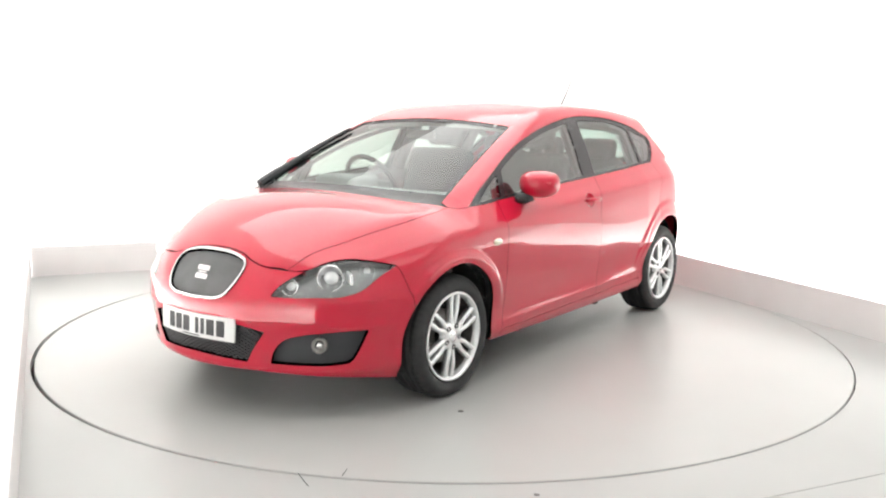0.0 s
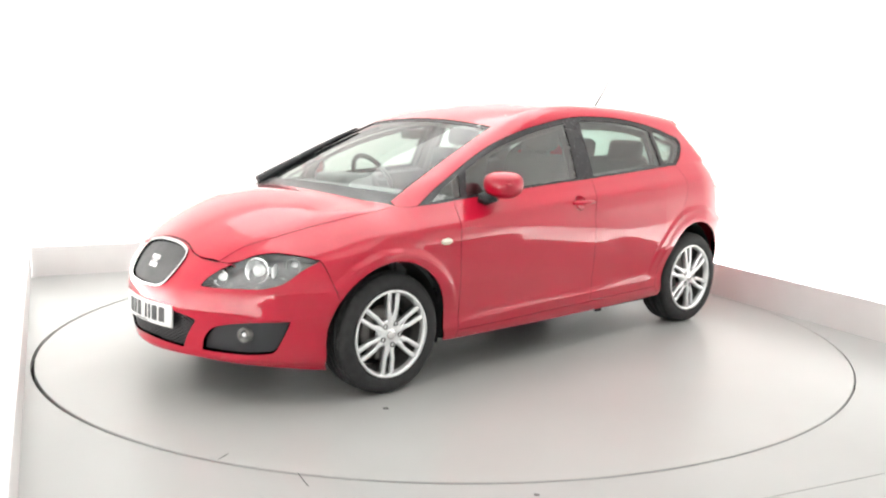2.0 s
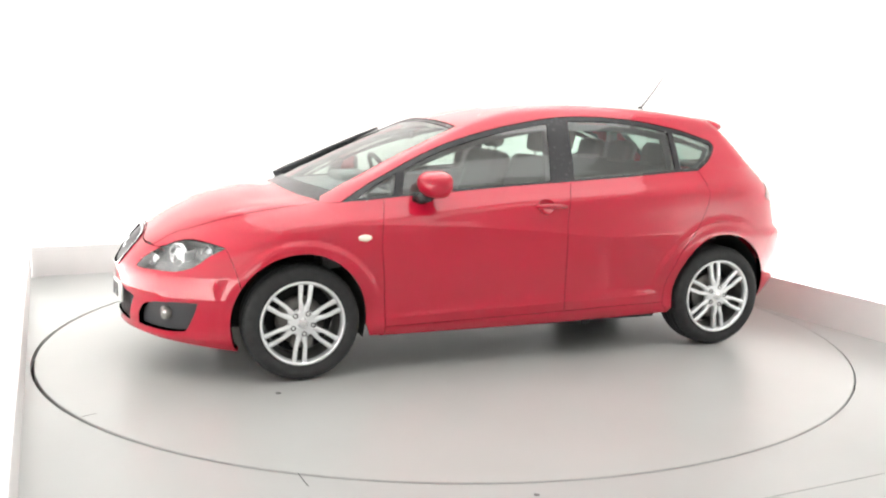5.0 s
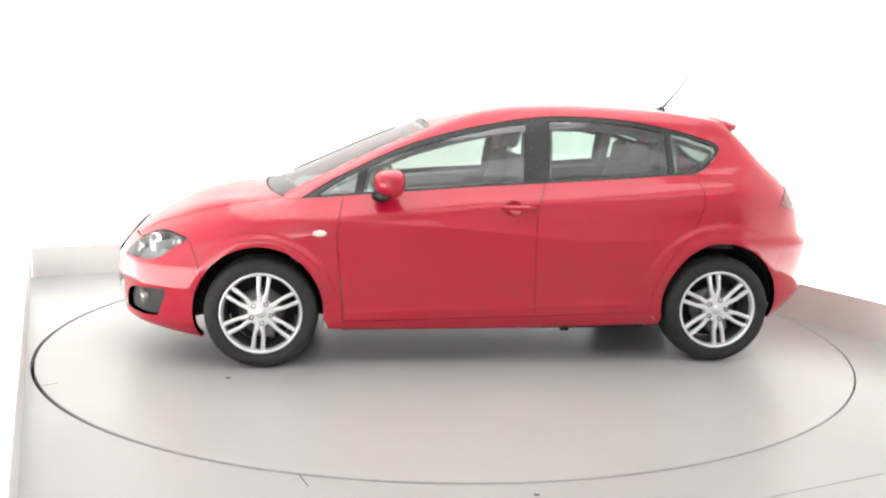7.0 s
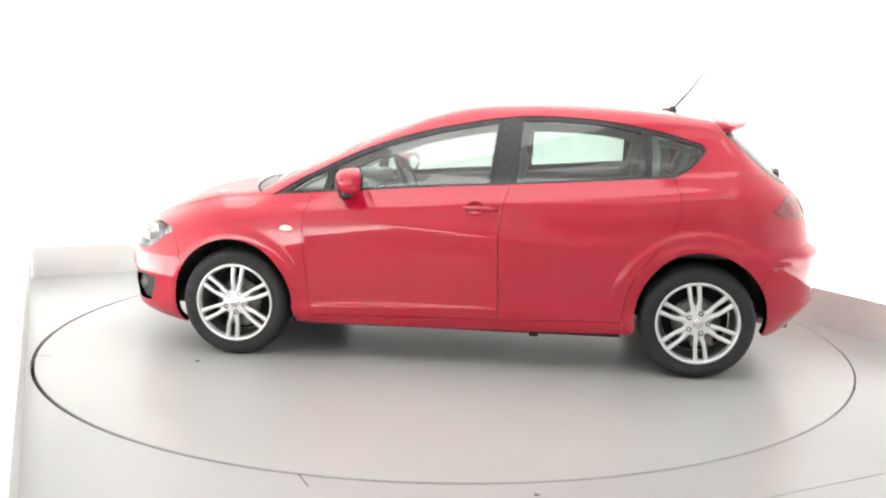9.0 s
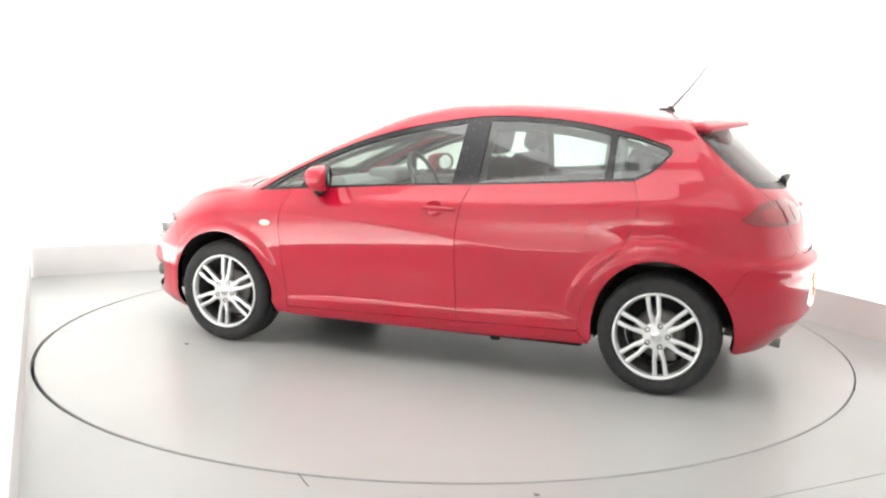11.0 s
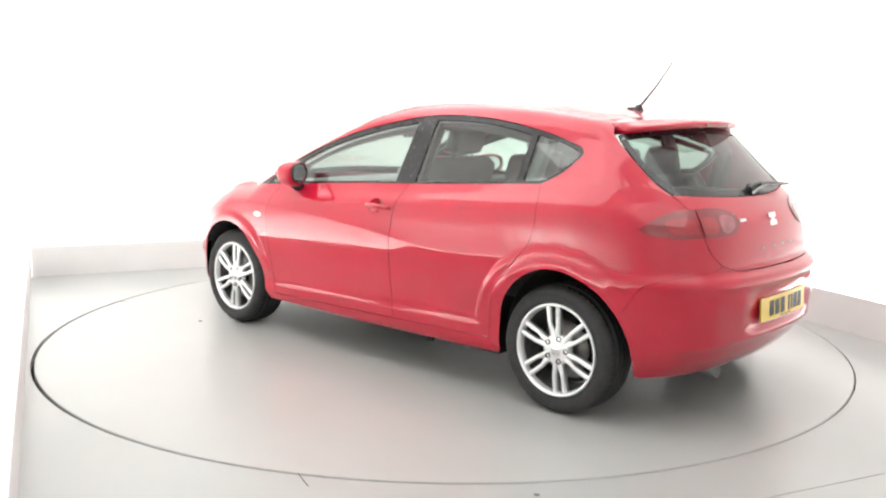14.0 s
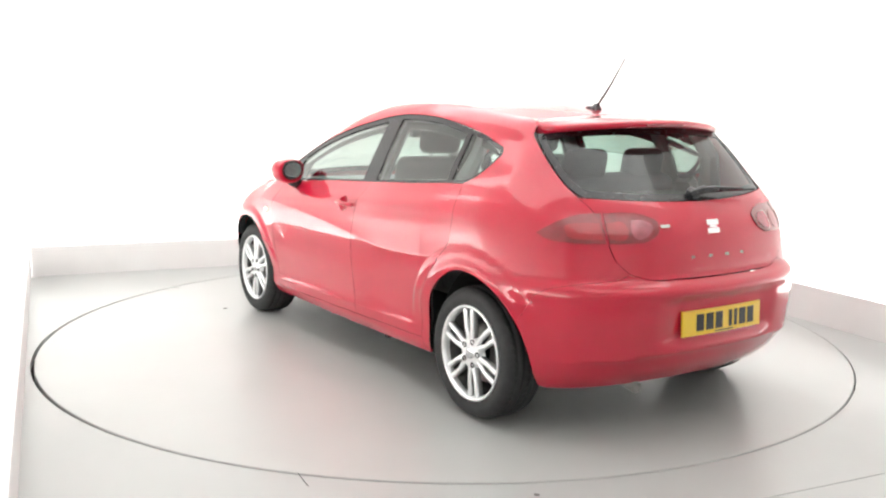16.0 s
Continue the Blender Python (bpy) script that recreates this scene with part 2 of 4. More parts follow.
def half_width(x, z):
    zb = hermite(BELT_X, BELT_Z, x)
    low = hermite((0.14, 0.20, 0.26, 0.30, 0.335, 0.36, 0.44, 0.54, 0.62, 0.70, 0.80, 0.88, 0.98), (0.775, 0.825, 0.858, 0.862, 0.861, 0.8625, 0.8690, 0.8785, 0.8824, 0.8845, 0.885, 0.8865, 0.884), z)
    top = hermite((-0.30, -0.16, -0.10, -0.04, 0.02, 0.10, 0.20, 0.30, 0.38, 0.46), (0.8868, 0.884, 0.874, 0.832, 0.792, 0.758, 0.712, 0.662, 0.615, 0.55), z - zb)
    b = np.clip((z - (zb - 0.26)) / 0.12, 0, 1)
    b = b*b*(3 - 2*b)
    w = low*(1 - b) + top*b
    w = w - 0.16*np.clip(-1.05 - x, 0, 2)**2 - 0.10*np.clip(x - 1.35, 0, 2)**2
    up = np.clip((z - zb) / 0.2, 0, 1)
    w = w - 0.10*up*np.clip(x - 0.9, 0, 2)**1.5
    # sharp crease that falls over the doors, the ledge along the sill, and the arch flares
    crease = crease_z(x)
    amp = 0.022*np.clip((x + 1.08) / 0.40, 0, 1)*np.clip((1.32 - x) / 0.22, 0, 1)
    d = z - crease
    e = np.sqrt(d*d + 0.003**2) - 0.003
    back = np.clip((x - 0.35) / 0.40, 0, 1)
    back = back*back*(3 - 2*back)
    fall = (1 - back)*np.clip(1 - (e / 0.50)**2, 0, 1) + back*np.clip(1 - e / 0.30, 0, 1)
    w = w + amp*np.where(d > 0, np.exp(-e / (0.052 + 0.18*back)), fall)
    shoulder = hermite((-0.7, 0.2, 1.0, 2.2), (0.905, 0.925, 0.938, 0.945), x)
    w = w + 0.004*np.clip((x + 0.5) / 0.8, 0, 1)*tent(z - shoulder, 0.04, 0.06, 0.005)
    ledge = ledge_z(x)
    e = tent(z - ledge, hermite((-0.7, 0.0, 0.6, 1.1), (0.014, 0.034, 0.048, 0.030), np.clip(x, -0.7, 1.1)), 0.05)
    w = w + 0.014*e*np.clip((x + 0.72) / 0.25, 0, 1)*np.clip((1.10 - x) / 0.15, 0, 1)
    for cx, edge_r, inner_r in ((WHEEL_F, 0.432, 0.395), (WHEEL_R, 0.492, 0.405)):
        r = np.hypot(x - cx, (z - HUB_Z))
        q = np.clip((r - edge_r + 0.026) / 0.036, 0, 1)
        lip = (1 - q*q*(3 - 2*q))*np.exp(-(np.minimum(r - inner_r, 0) / 0.12)**2)
        lip = lip*0.014 + 0.007*ridge(r - inner_r, 0.022, 0.12)
        q = np.where((x - cx)*cx < 0, np.clip((z - 0.38) / 0.16, 0, 1), np.clip((z - 0.1) / 0.2, 0, 1))
        w = w + lip*q*(np.clip((x + 1.62) / 0.3, 0, 1) if cx < 0 else np.clip((1.97 - x) / 0.4, 0, 1))
    return w


TOP_X = (-2.15, -2.0, -1.9, -1.78, -1.6, -1.42, -1.25, -1.14, -1.10, -0.9, -0.6, -0.35, -0.18, 0.0, 0.2, 0.5, 0.8, 1.1, 1.4, 1.62, 1.85)
TOP_Z = (0.57, 0.712, 0.776, 0.838, 0.899, 0.948, 0.976, 0.984, 0.992, 1.073, 1.206, 1.308, 1.372, 1.422, 1.458, 1.478, 1.477, 1.461, 1.428, 1.396, 1.36)


def top_height(x, a):
    glass = np.clip((x + 1.3) / 0.25, 0, 1)*np.clip((0.25 - x) / 0.4, 0, 1)
    z = hermite(TOP_X, TOP_Z, x - 0.20*glass*a*a)
    b = np.clip((x + 1.3) / 0.4, 0, 1)
    k = 0.18*(1 - b) + 0.095*b
    z = z - k*a*a
    z = z - 0.012*glass*np.clip(1 - (a / 0.6)**2, 0, 1)
    # raised fold of the bonnet that runs from the grille's corner to the windscreen's foot
    fold = hermite((-2.0, -1.85, -1.7, -1.6, -1.35, -1.1), (0.25, 0.385, 0.47, 0.535, 0.660, 0.695), x)
    z = z + 0.014*ridge(a - fold, 0.035, 0.11)*np.clip((-1.0 - x) / 0.25, 0, 1)
    return z


def front_x(a, z):
    x = hermite((0.10, 0.17, 0.22, 0.30, 0.40, 0.48, 0.56, 0.65, 0.72, 0.80), (-1.86, -1.955, -2.005, -2.03, -2.035, -2.04, -2.035, -1.995, -1.95, -1.86), z)
    x = x - 0.012*ridge(z - 0.225, 0.018, 0.03)
    return x + 0.66*a*a + 0.030*np.clip(1 - (a / 0.6)**2, 0, 1)


def rear_x(a, z):
    x = hermite((0.15, 0.22, 0.30, 0.40, 0.50, 0.62, 0.685, 0.715, 0.76, 0.85, 0.93, 1.03, 1.12, 1.33, 1.5),
                (1.94, 2.04, 2.13, 2.19, 2.213, 2.224, 2.221, 2.175, 2.161, 2.142, 2.111, 2.028, 1.925, 1.70, 1.5), z)
    soft = hermite((0.15, 0.30, 0.40, 0.50, 0.62, 0.76, 0.85, 0.93, 1.03, 1.12, 1.33, 1.5), (1.94, 2.13, 2.19, 2.212, 2.210, 2.171, 2.142, 2.111, 2.028, 1.925, 1.70, 1.5), z)
    k = np.clip((a - 0.25) / 0.4, 0, 1)
    k = 0.10 + 0.25*k*k*(3 - 2*k)
    x = x*(1 - k) + soft*k
    x = x + 0.018*tent(z - 0.409 + 0.07*a*a, 0.035, 0.022)*np.clip((0.78 - a) / 0.1, 0, 1)
    dent = np.clip((0.42 - a) / 0.16, 0, 1)*np.clip((z - 0.42) / 0.04, 0, 1)*np.clip((0.66 - z) / 0.05, 0, 1)
    return x - 0.22*a*a - 0.55*a**6 - 0.022*dent*dent*(3 - 2*dent)


def skin(x, y, z):
    a = np.abs(y)
    side, top = a - half_width(x, z), z - top_height(x, a)
    k = np.where(x < -0.95, 0.13, np.where(x > -0.7, 0.05, 0.13 - 0.32*(x + 0.95)))
    f = smooth_max(side, top, k)
    f = smooth_max(f, front_x(a, z) - x, 0.22)
    # edges of the front bumper: one at the number plate's height that runs round to the arch, one under the headlamp
    low = 0.462 - 0.03*np.clip((a - 0.5) / 0.25, 0, 1)
    f = f - 0.013*tent(z - low, 0.07, 0.030)*np.clip((-1.43 - x) / 0.12, 0, 1)*np.clip((a - 0.16) / 0.15, 0, 1)
    f = f - 0.005*tent(z - 0.565, 0.014, 0.045)*np.clip((-1.36 - x) / 0.10, 0, 1)*np.clip((a - 0.33) / 0.1, 0, 1)
    return smooth_max(f, x - rear_x(a, z), np.where(z > 1.1, 0.06, 0.16))


def slope(p, e=1.5e-3):
    x, y, z = p.T
    g = np.stack([skin(x + e, y, z) - skin(x - e, y, z), skin(x, y + e, z) - skin(x, y - e, z), skin(x, y, z + e) - skin(x, y, z - e)], 1)
    return g / np.maximum(np.linalg.norm(g, axis=1, keepdims=True), 1e-9)


def meet(o, d, near, far):
    """Where rays from inside (near) to outside (far) leave the skin."""
    lo, hi = np.full(len(o), near), np.full(len(o), far)
    for _ in range(26):
        mid = (lo + hi)/2
        out = skin(*(o + d*mid[:, None]).T) > 0
        hi, lo = np.where(out, mid, hi), np.where(out, lo, mid)
    return o + d*lo[:, None]


NOSE, TAIL, ARC = -1.15, 1.25, 0.85


def lift(kind, uv):
    """Points of the skin: 'side' from (x, z), 'top' from (x, y), 'flank' from (x, arc round a
    lengthwise axis), 'nose' and 'tail' from (arc round an upright axis, z)."""
    u, v = np.asarray(uv, float).T
    o = np.zeros((len(u), 3))
    d = np.zeros_like(o)
    if kind == "side":
        o[:, 0], o[:, 2], d[:, 1] = u, v, -1
        return meet(o, d, 0.0, 1.2)
    if kind == "top":
        o[:, 0], o[:, 1], o[:, 2], d[:, 2] = u, v, 0.4, 1
        return meet(o, d, 0.0, 1.3)
    if kind == "flank":
        o[:, 0], o[:, 2], d[:, 1], d[:, 2] = u, 0.45, -np.cos(v / ARC), np.sin(v / ARC)
        return meet(o, d, 0.0, 1.4)
    u = u / ARC
    o[:, 0], o[:, 2] = (NOSE if kind == "nose" else TAIL), v
    d[:, 0], d[:, 1] = np.cos(u)*(-1 if kind == "nose" else 1), np.sin(u)
    return meet(o, d, 0.0, 1.6)


# ---- panels cut from the skin ----
def unlift(kind, p):
    x, y, z = np.asarray(p, float).T
    if kind == "flank":
        return np.stack([x, ARC*np.arctan2(z - 0.45, -y)], 1)
    if kind == "top":
        return np.stack([x, y], 1)
    return np.stack([ARC*np.arctan2(y, (NOSE - x) if kind == "nose" else (x - TAIL)), z], 1)


def place_of(q):
    """A control point on the car's left: ('s', x, z), ('t', x, across), ('n' or 'r', degrees from the middle, z)."""
    if q[0] == "p":
        return q[1]
    k, a, b = q
    if k == "s":
        return lift("side", [(a, b)])[0]
    if k == "t":
        return lift("top", [(a, -b)])[0]
    return lift("nose" if k == "n" else "tail", [(-math.radians(a)*ARC, b)])[0]


def run(kind, points, step=0.014):
    """A smooth line through control points, in a domain."""
    c = unlift(kind, [place_of(q) for q in points])
    if len(c) == 2:
        n = max(2, int(np.linalg.norm(c[1] - c[0])/step))
        return c[0] + (c[1] - c[0])*np.linspace(0, 1, n + 1)[:, None]
    s = np.concatenate([[0], np.cumsum(np.linalg.norm(np.diff(c, axis=0), axis=1))])
    q = np.linspace(0, s[-1], max(len(c), int(s[-1]/step)) + 1)
    return np.stack([hermite(s, c[:, 0], q), hermite(s, c[:, 1], q)], 1)


def loop(kind, runs, mirrored=False):
    pts = []
    for r in runs:
        pts += list(run(kind, r))[:-1]
    if mirrored:
        pts.append(run(kind, runs[-1])[-1])
        pts = np.array(pts)
        flip = np.array((1, -1)) if kind == "top" else np.array((-1, 1))
        return np.concatenate([pts, (pts*flip)[::-1][1:-1]])
    return np.array(pts)


def inside(q, poly):
    x, y = q[:, :1], q[:, 1:]
    x0, y0 = poly[:, 0][None], poly[:, 1][None]
    x1, y1 = np.roll(poly[:, 0], -1)[None], np.roll(poly[:, 1], -1)[None]
    hit = ((y0 > y) != (y1 > y)) & (x < (x1 - x0)*(y - y0)/np.where(y1 == y0, 1e-12, y1 - y0) + x0)
    return hit.sum(1) % 2 == 1


def inset(poly, d):
    t = np.roll(poly, -1, 0) - np.roll(poly, 1, 0)
    n = np.stack([-t[:, 1], t[:, 0]], 1)
    n /= np.maximum(np.linalg.norm(n, axis=1, keepdims=True), 1e-9)
    area = np.sum(poly[:, 0]*np.roll(poly[:, 1], -1) - np.roll(poly[:, 0], -1)*poly[:, 1])
    return poly + n*d*np.sign(area)


def panel(name, kind, outline, mat, parent, holes=(), gap=0.0014, out=0.0, flange=0.014, step=0.028, flip=False, label="", hollow=None, lines=()):
    """A sheet of the skin inside an outline, its rim folded inwards; out: how far it stands proud of the skin."""
    loops = [inset(outline, gap)] + [inset(h, -gap) for h in holes]
    lo, hi = loops[0].min(0), loops[0].max(0)
    g = np.stack(np.meshgrid(np.arange(lo[0], hi[0], step), np.arange(lo[1], hi[1], step)), -1).reshape(-1, 2)
    g = g + np.where((np.round(g[:, 1:]/step) % 2) == 0, step*0.25, -step*0.25)*np.array((1, 0))
    rim = np.concatenate(loops)
    keep = inside(g, loops[0])
    for h in loops[1:]:
        keep &= ~inside(g, h)
    g = g[keep]
    if len(g):
        far = np.min(np.linalg.norm(g[:, None] - rim[None], axis=2), axis=1) > step*0.45
        g = g[far]
    edges, at = [], 0
    for p in loops:
        edges += [(at + i, at + (i + 1) % len(p)) for i in range(len(p))]
        at += len(p)
    for q in lines:
        ok = inside(q, loops[0])
        for h in loops[1:]:
            ok &= ~inside(q, h)
        ok &= np.min(np.linalg.norm(q[:, None] - rim[None], axis=2), axis=1) > 0.006
        q = q[ok]
        if len(q) < 3:
            continue
        near = np.linalg.norm(np.diff(q, axis=0), axis=1) < 0.03
        edges += [(at + i, at + i + 1) for i in range(len(q) - 1) if near[i]]
        at += len(q)
        g = g[np.min(np.linalg.norm(g[:, None] - q[None], axis=2), axis=1) > 0.007]
        rim = np.concatenate([rim, q])
    flat = np.concatenate([rim, g])
    vs, _, fs, *_ = delaunay_2d_cdt([Vector(v) for v in flat], edges, [], 0, 1e-7)
    flat = np.array([tuple(v) for v in vs])
    tri = np.array([f for f in fs])
    mid = flat[tri].mean(1)
    ok = inside(mid, loops[0])
    for h in loops[1:]:
        ok &= ~inside(mid, h)
    tri = tri[ok]
    p = lift(kind, flat)
    n = slope(p)
    push = out if hollow is None else out + hollow(p)
    p = p + n*(push[:, None] if hollow is not None else push)
    a, b, c = p[tri[:, 0]], p[tri[:, 1]], p[tri[:, 2]]
    if np.sum(np.einsum("ij,ij->i", np.cross(b - a, c - a), n[tri[:, 0]])) < 0:
        tri = tri[:, ::-1]
    verts, normals, faces = [p], [n], [tuple(t) for t in tri]
    count = len(p)
    if flange:
        at = 0
        for q in loops:
            k = np.arange(at, at + len(q))
            at += len(q)
            top = lift(kind, q)
            nn = slope(top)
            top = top + nn*(out if hollow is None else (out + hollow(top))[:, None])
            low = top - nn*flange
            along = np.roll(top, -1, 0) - np.roll(top, 1, 0)
            side = np.cross(along, nn)
            side /= np.maximum(np.linalg.norm(side, axis=1, keepdims=True), 1e-9)
            m = len(q)
            verts += [top, low]
            normals += [side, side]
            for i in range(m):
                j = (i + 1) % m
                faces.append((count + i, count + j, count + m + j, count + m + i))
            count += 2*m
    verts, normals = np.concatenate(verts), np.concatenate(normals)
    if flip:
        verts, normals = verts*np.array((1, -1, 1)), normals*np.array((1, -1, 1))
        faces = [f[::-1] for f in faces]
    me = bpy.data.meshes.new(name)
    me.from_pydata([tuple(v) for v in verts], [], faces)
    for f in me.polygons:
        f.use_smooth = True
    if hollow is None:
        me.normals_split_custom_set_from_vertices([tuple(v) for v in normals])
    me.materials.append(mat)
    ob = new(name, me)
    ob.parent = parent
    return tagged(ob, label) if label else ob


def pair(name, kind, outline, mat, parent, **more):
    return [panel(name, kind, outline, mat, parent, flip=f, **more) for f in (False, True)]


def arch(cx, cz, r, a0, a1, n=9, inner=0.0):
    """Wheel arch; its half towards the doors is narrower by inner."""
    out = []
    for i in range(n + 1):
        c, s = math.cos(math.radians(a0 + (a1 - a0)*i/n)), math.sin(math.radians(a0 + (a1 - a0)*i/n))
        out.append(("s", cx + c*(r - (inner if c*cx < 0 else 0.0)), cz + s*r))
    return out


car = thing("car", "bright red five-door hatchback car with silver alloy wheels", "car")

# control lines that neighbouring panels share
HOOD_SIDE = [("t", -0.985, 0.722), ("t", -1.10, 0.716), ("t", -1.352, 0.685), ("t", -1.50, 0.617), ("t", -1.606, 0.556), ("t", -1.71, 0.487), ("n", 33.0, 0.686)]
LAMP_TOP = [("n", 33.0, 0.686), ("n", 38.2, 0.685), ("n", 46.0, 0.722), ("n", 52.0, 0.736), ("n", 58.8, 0.731), ("n", 67.3, 0.707)]
SEAM_F = [("n", 67.3, 0.707), ("s", -1.445, 0.61), ("s", -1.415, 0.505)]
DOOR_F = [("s", -0.66, 0.262), ("s", -0.68, 0.56), ("s", -0.69, 0.69), ("s", -0.69, 0.78), ("s", -0.675, 0.87), ("s", -0.655, 0.948)]
DOOR_M = [("s", 0.405, 0.283), ("s", 0.40, 0.45), ("s", 0.397, 0.64), ("s", 0.40, 0.80), ("s", 0.415, 0.90), ("s", 0.452, 1.022)]
DOOR_R = [("s", 1.07, 0.296), ("s", 1.09, 0.44), ("s", 1.15, 0.58), ("s", 1.25, 0.71), ("s", 1.325, 0.82), ("s", 1.352, 0.92), ("s", 1.335, 1.03), ("s", 1.318, 1.078)]
BELT_1 = [("s", -0.655, 0.948), ("s", -0.28, 0.975), ("s", 0.03, 0.998), ("s", 0.452, 1.022)]
BELT_2 = [("s", 0.452, 1.022), ("s", 0.70, 1.038), ("s", 1.0, 1.058), ("s", 1.18, 1.071), ("s", 1.318, 1.078)]
BELT_0 = [("s", -0.89, 0.928), ("s", -0.77, 0.938), ("s", -0.655, 0.948)]
DLO_REAR = [("s", 1.318, 1.078), ("s", 1.40, 1.125), ("s", 1.47, 1.195), ("s", 1.488, 1.225), ("s", 1.465, 1.255)]
DLO_TOP = [("s", 1.465, 1.255), ("s", 1.30, 1.305), ("s", 1.14, 1.340), ("s", 0.98, 1.366), ("s", 0.82, 1.382), ("s", 0.66, 1.389), ("s", 0.50, 1.387), ("s", 0.34, 1.371),
           ("s", 0.19, 1.346), ("s", 0.03, 1.315), ("s", -0.13, 1.275), ("s", -0.29, 1.225), ("s", -0.45, 1.160), ("s", -0.61, 1.083), ("s", -0.77, 1.0), ("s", -0.89, 0.928)]
GLASS_SIDE = [("t", -0.975, 0.675), ("t", -0.80, 0.652), ("t", -0.60, 0.625), ("t", -0.40, 0.598), ("t", -0.165, 0.560)]
ROOF_SIDE = [("t", -0.165, 0.560), ("t", 0.10, 0.565), ("t", 0.50, 0.575), ("t", 1.0, 0.570), ("t", 1.35, 0.550), ("t", 1.55, 0.535)]
GATE_1 = [("r", 60.9, 1.315), ("r", 53.0, 1.19), ("r", 47.0, 1.10), ("r", 43.4, 1.056)]
GATE_2 = [("r", 43.4, 1.056), ("r", 38.5, 0.985), ("r", 36.8, 0.93), ("r", 35.1, 0.854), ("r", 33.0, 0.79), ("r", 29.9, 0.745)]
SEAM_R = [("r", 29.9, 0.745), ("r", 34.0, 0.722), ("r", 45.0, 0.70), ("r", 52.0, 0.66), ("s", 1.805, 0.53)]
ARCH_F = arch(WHEEL_F, 0.312, 0.366, 148.5, -4.0, 14, 0.030)
ARCH_R = arch(1.468, 0.322, 0.374, 34.0, 190.0, 14, 0.044)
LAMP_F = [("n", 28.8, 0.577), ("n", 30.2, 0.605), ("n", 33.0, 0.638), ("n", 38.9, 0.682), ("n", 46.0, 0.718), ("n", 52.0, 0.732), ("n", 58.8, 0.727), ("n", 67.3, 0.707)]
LAMP_F2 = [("n", 67.3, 0.707), ("n", 61.5, 0.661), ("n", 56.0, 0.605), ("n", 50.9, 0.583), ("n", 41.0, 0.577), ("n", 34.0, 0.574), ("n", 28.8, 0.577)]


def dense(points):
    """The same line by many places on the skin, so that it runs alike in every domain."""
    return [("p", p) for p in lift("flank", run("flank", points, 0.04))]


SEAM_F, SEAM_R, GATE_1, GATE_2, HOOD_SIDE, LAMP_TOP, GLASS_SIDE, ROOF_SIDE = [dense(q) for q in (SEAM_F, SEAM_R, GATE_1, GATE_2, HOOD_SIDE, LAMP_TOP, GLASS_SIDE, ROOF_SIDE)]

# rows of points that keep the sharp lines of the flank straight
FLANK_X = np.arange(-1.05, 1.30, 0.012)
CREASES = [unlift("flank", lift("side", np.stack([FLANK_X, line(FLANK_X) + d], 1))) for line in (crease_z, ledge_z) for d in (-0.018, -0.009, -0.0035, 0.0, 0.0035, 0.009, 0.018)]

# flanks
fender_line = loop("flank", [SEAM_F, ARCH_F, [ARCH_F[-1], ("s", -0.742, 0.212)], [("s", -0.742, 0.212), ("s", -0.66, 0.21)], [("s", -0.66, 0.21), ("s", -0.66, 0.262)], DOOR_F, BELT_0[::-1],
                             [("s", -0.89, 0.928), ("s", -0.955, 0.925), ("t", -0.985, 0.722)], HOOD_SIDE, LAMP_TOP])
pair("front_wing", "flank", fender_line, PAINT, car, step=0.014, lines=CREASES)
door_f = loop("flank", [DOOR_F, BELT_1, DOOR_M[::-1], [DOOR_M[0], ("s", -0.1, 0.272), DOOR_F[0]]])
door_r = loop("flank", [DOOR_M, BELT_2, DOOR_R[::-1], [DOOR_R[0], ("s", 0.7, 0.29), DOOR_M[0]]])
CUP_X, CUP_Z = 0.268, 0.891
CUP = loop("flank", [[("s", CUP_X + 0.050*math.cos(2*math.pi*k/16), CUP_Z + 0.040*math.sin(2*math.pi*k/16)) for k in range(17)]])
front_doors = pair("front_door", "flank", door_f, PAINT, car, step=0.0105, holes=[CUP], lines=CREASES)
rear_doors = pair("rear_door", "flank", door_r, PAINT, car, step=0.0105, lines=CREASES)
pair("wing_backing", "flank", fender_line, LINER, car, out=-0.05, flange=-0.034, step=0.05, label="dark inner wing")
sill = loop("flank", [[("s", -0.66, 0.21), ("s", -0.66, 0.262)], [("s", -0.66, 0.262), ("s", -0.1, 0.272), ("s", 0.405, 0.283)], [("s", 0.405, 0.283), ("s", 0.7, 0.29), ("s", 1.07, 0.296)],
                      [("s", 1.07, 0.296), ("s", 1.122, 0.225)], [("s", 1.122, 0.225), ("s", 0.2, 0.208), ("s", -0.66, 0.21)]])
pair("sill", "flank", sill, PAINT, car)
frame_line = loop("flank", [[("s", -0.89, 0.928), ("s", -0.955, 0.925), ("t", -0.985, 0.722)], [("t", -0.985, 0.722), ("t", -0.975, 0.675)], GLASS_SIDE, ROOF_SIDE, [("t", 1.55, 0.535), ("r", 60.9, 1.315)], GATE_1, GATE_2,
                            SEAM_R, ARCH_R, [ARCH_R[-1], ("s", 1.122, 0.225)], [("s", 1.122, 0.225), ("s", 1.07, 0.296)], DOOR_R, DLO_REAR, DLO_TOP])
pair("body_side", "flank", frame_line, PAINT, car, gap=0.0008, step=0.0153)

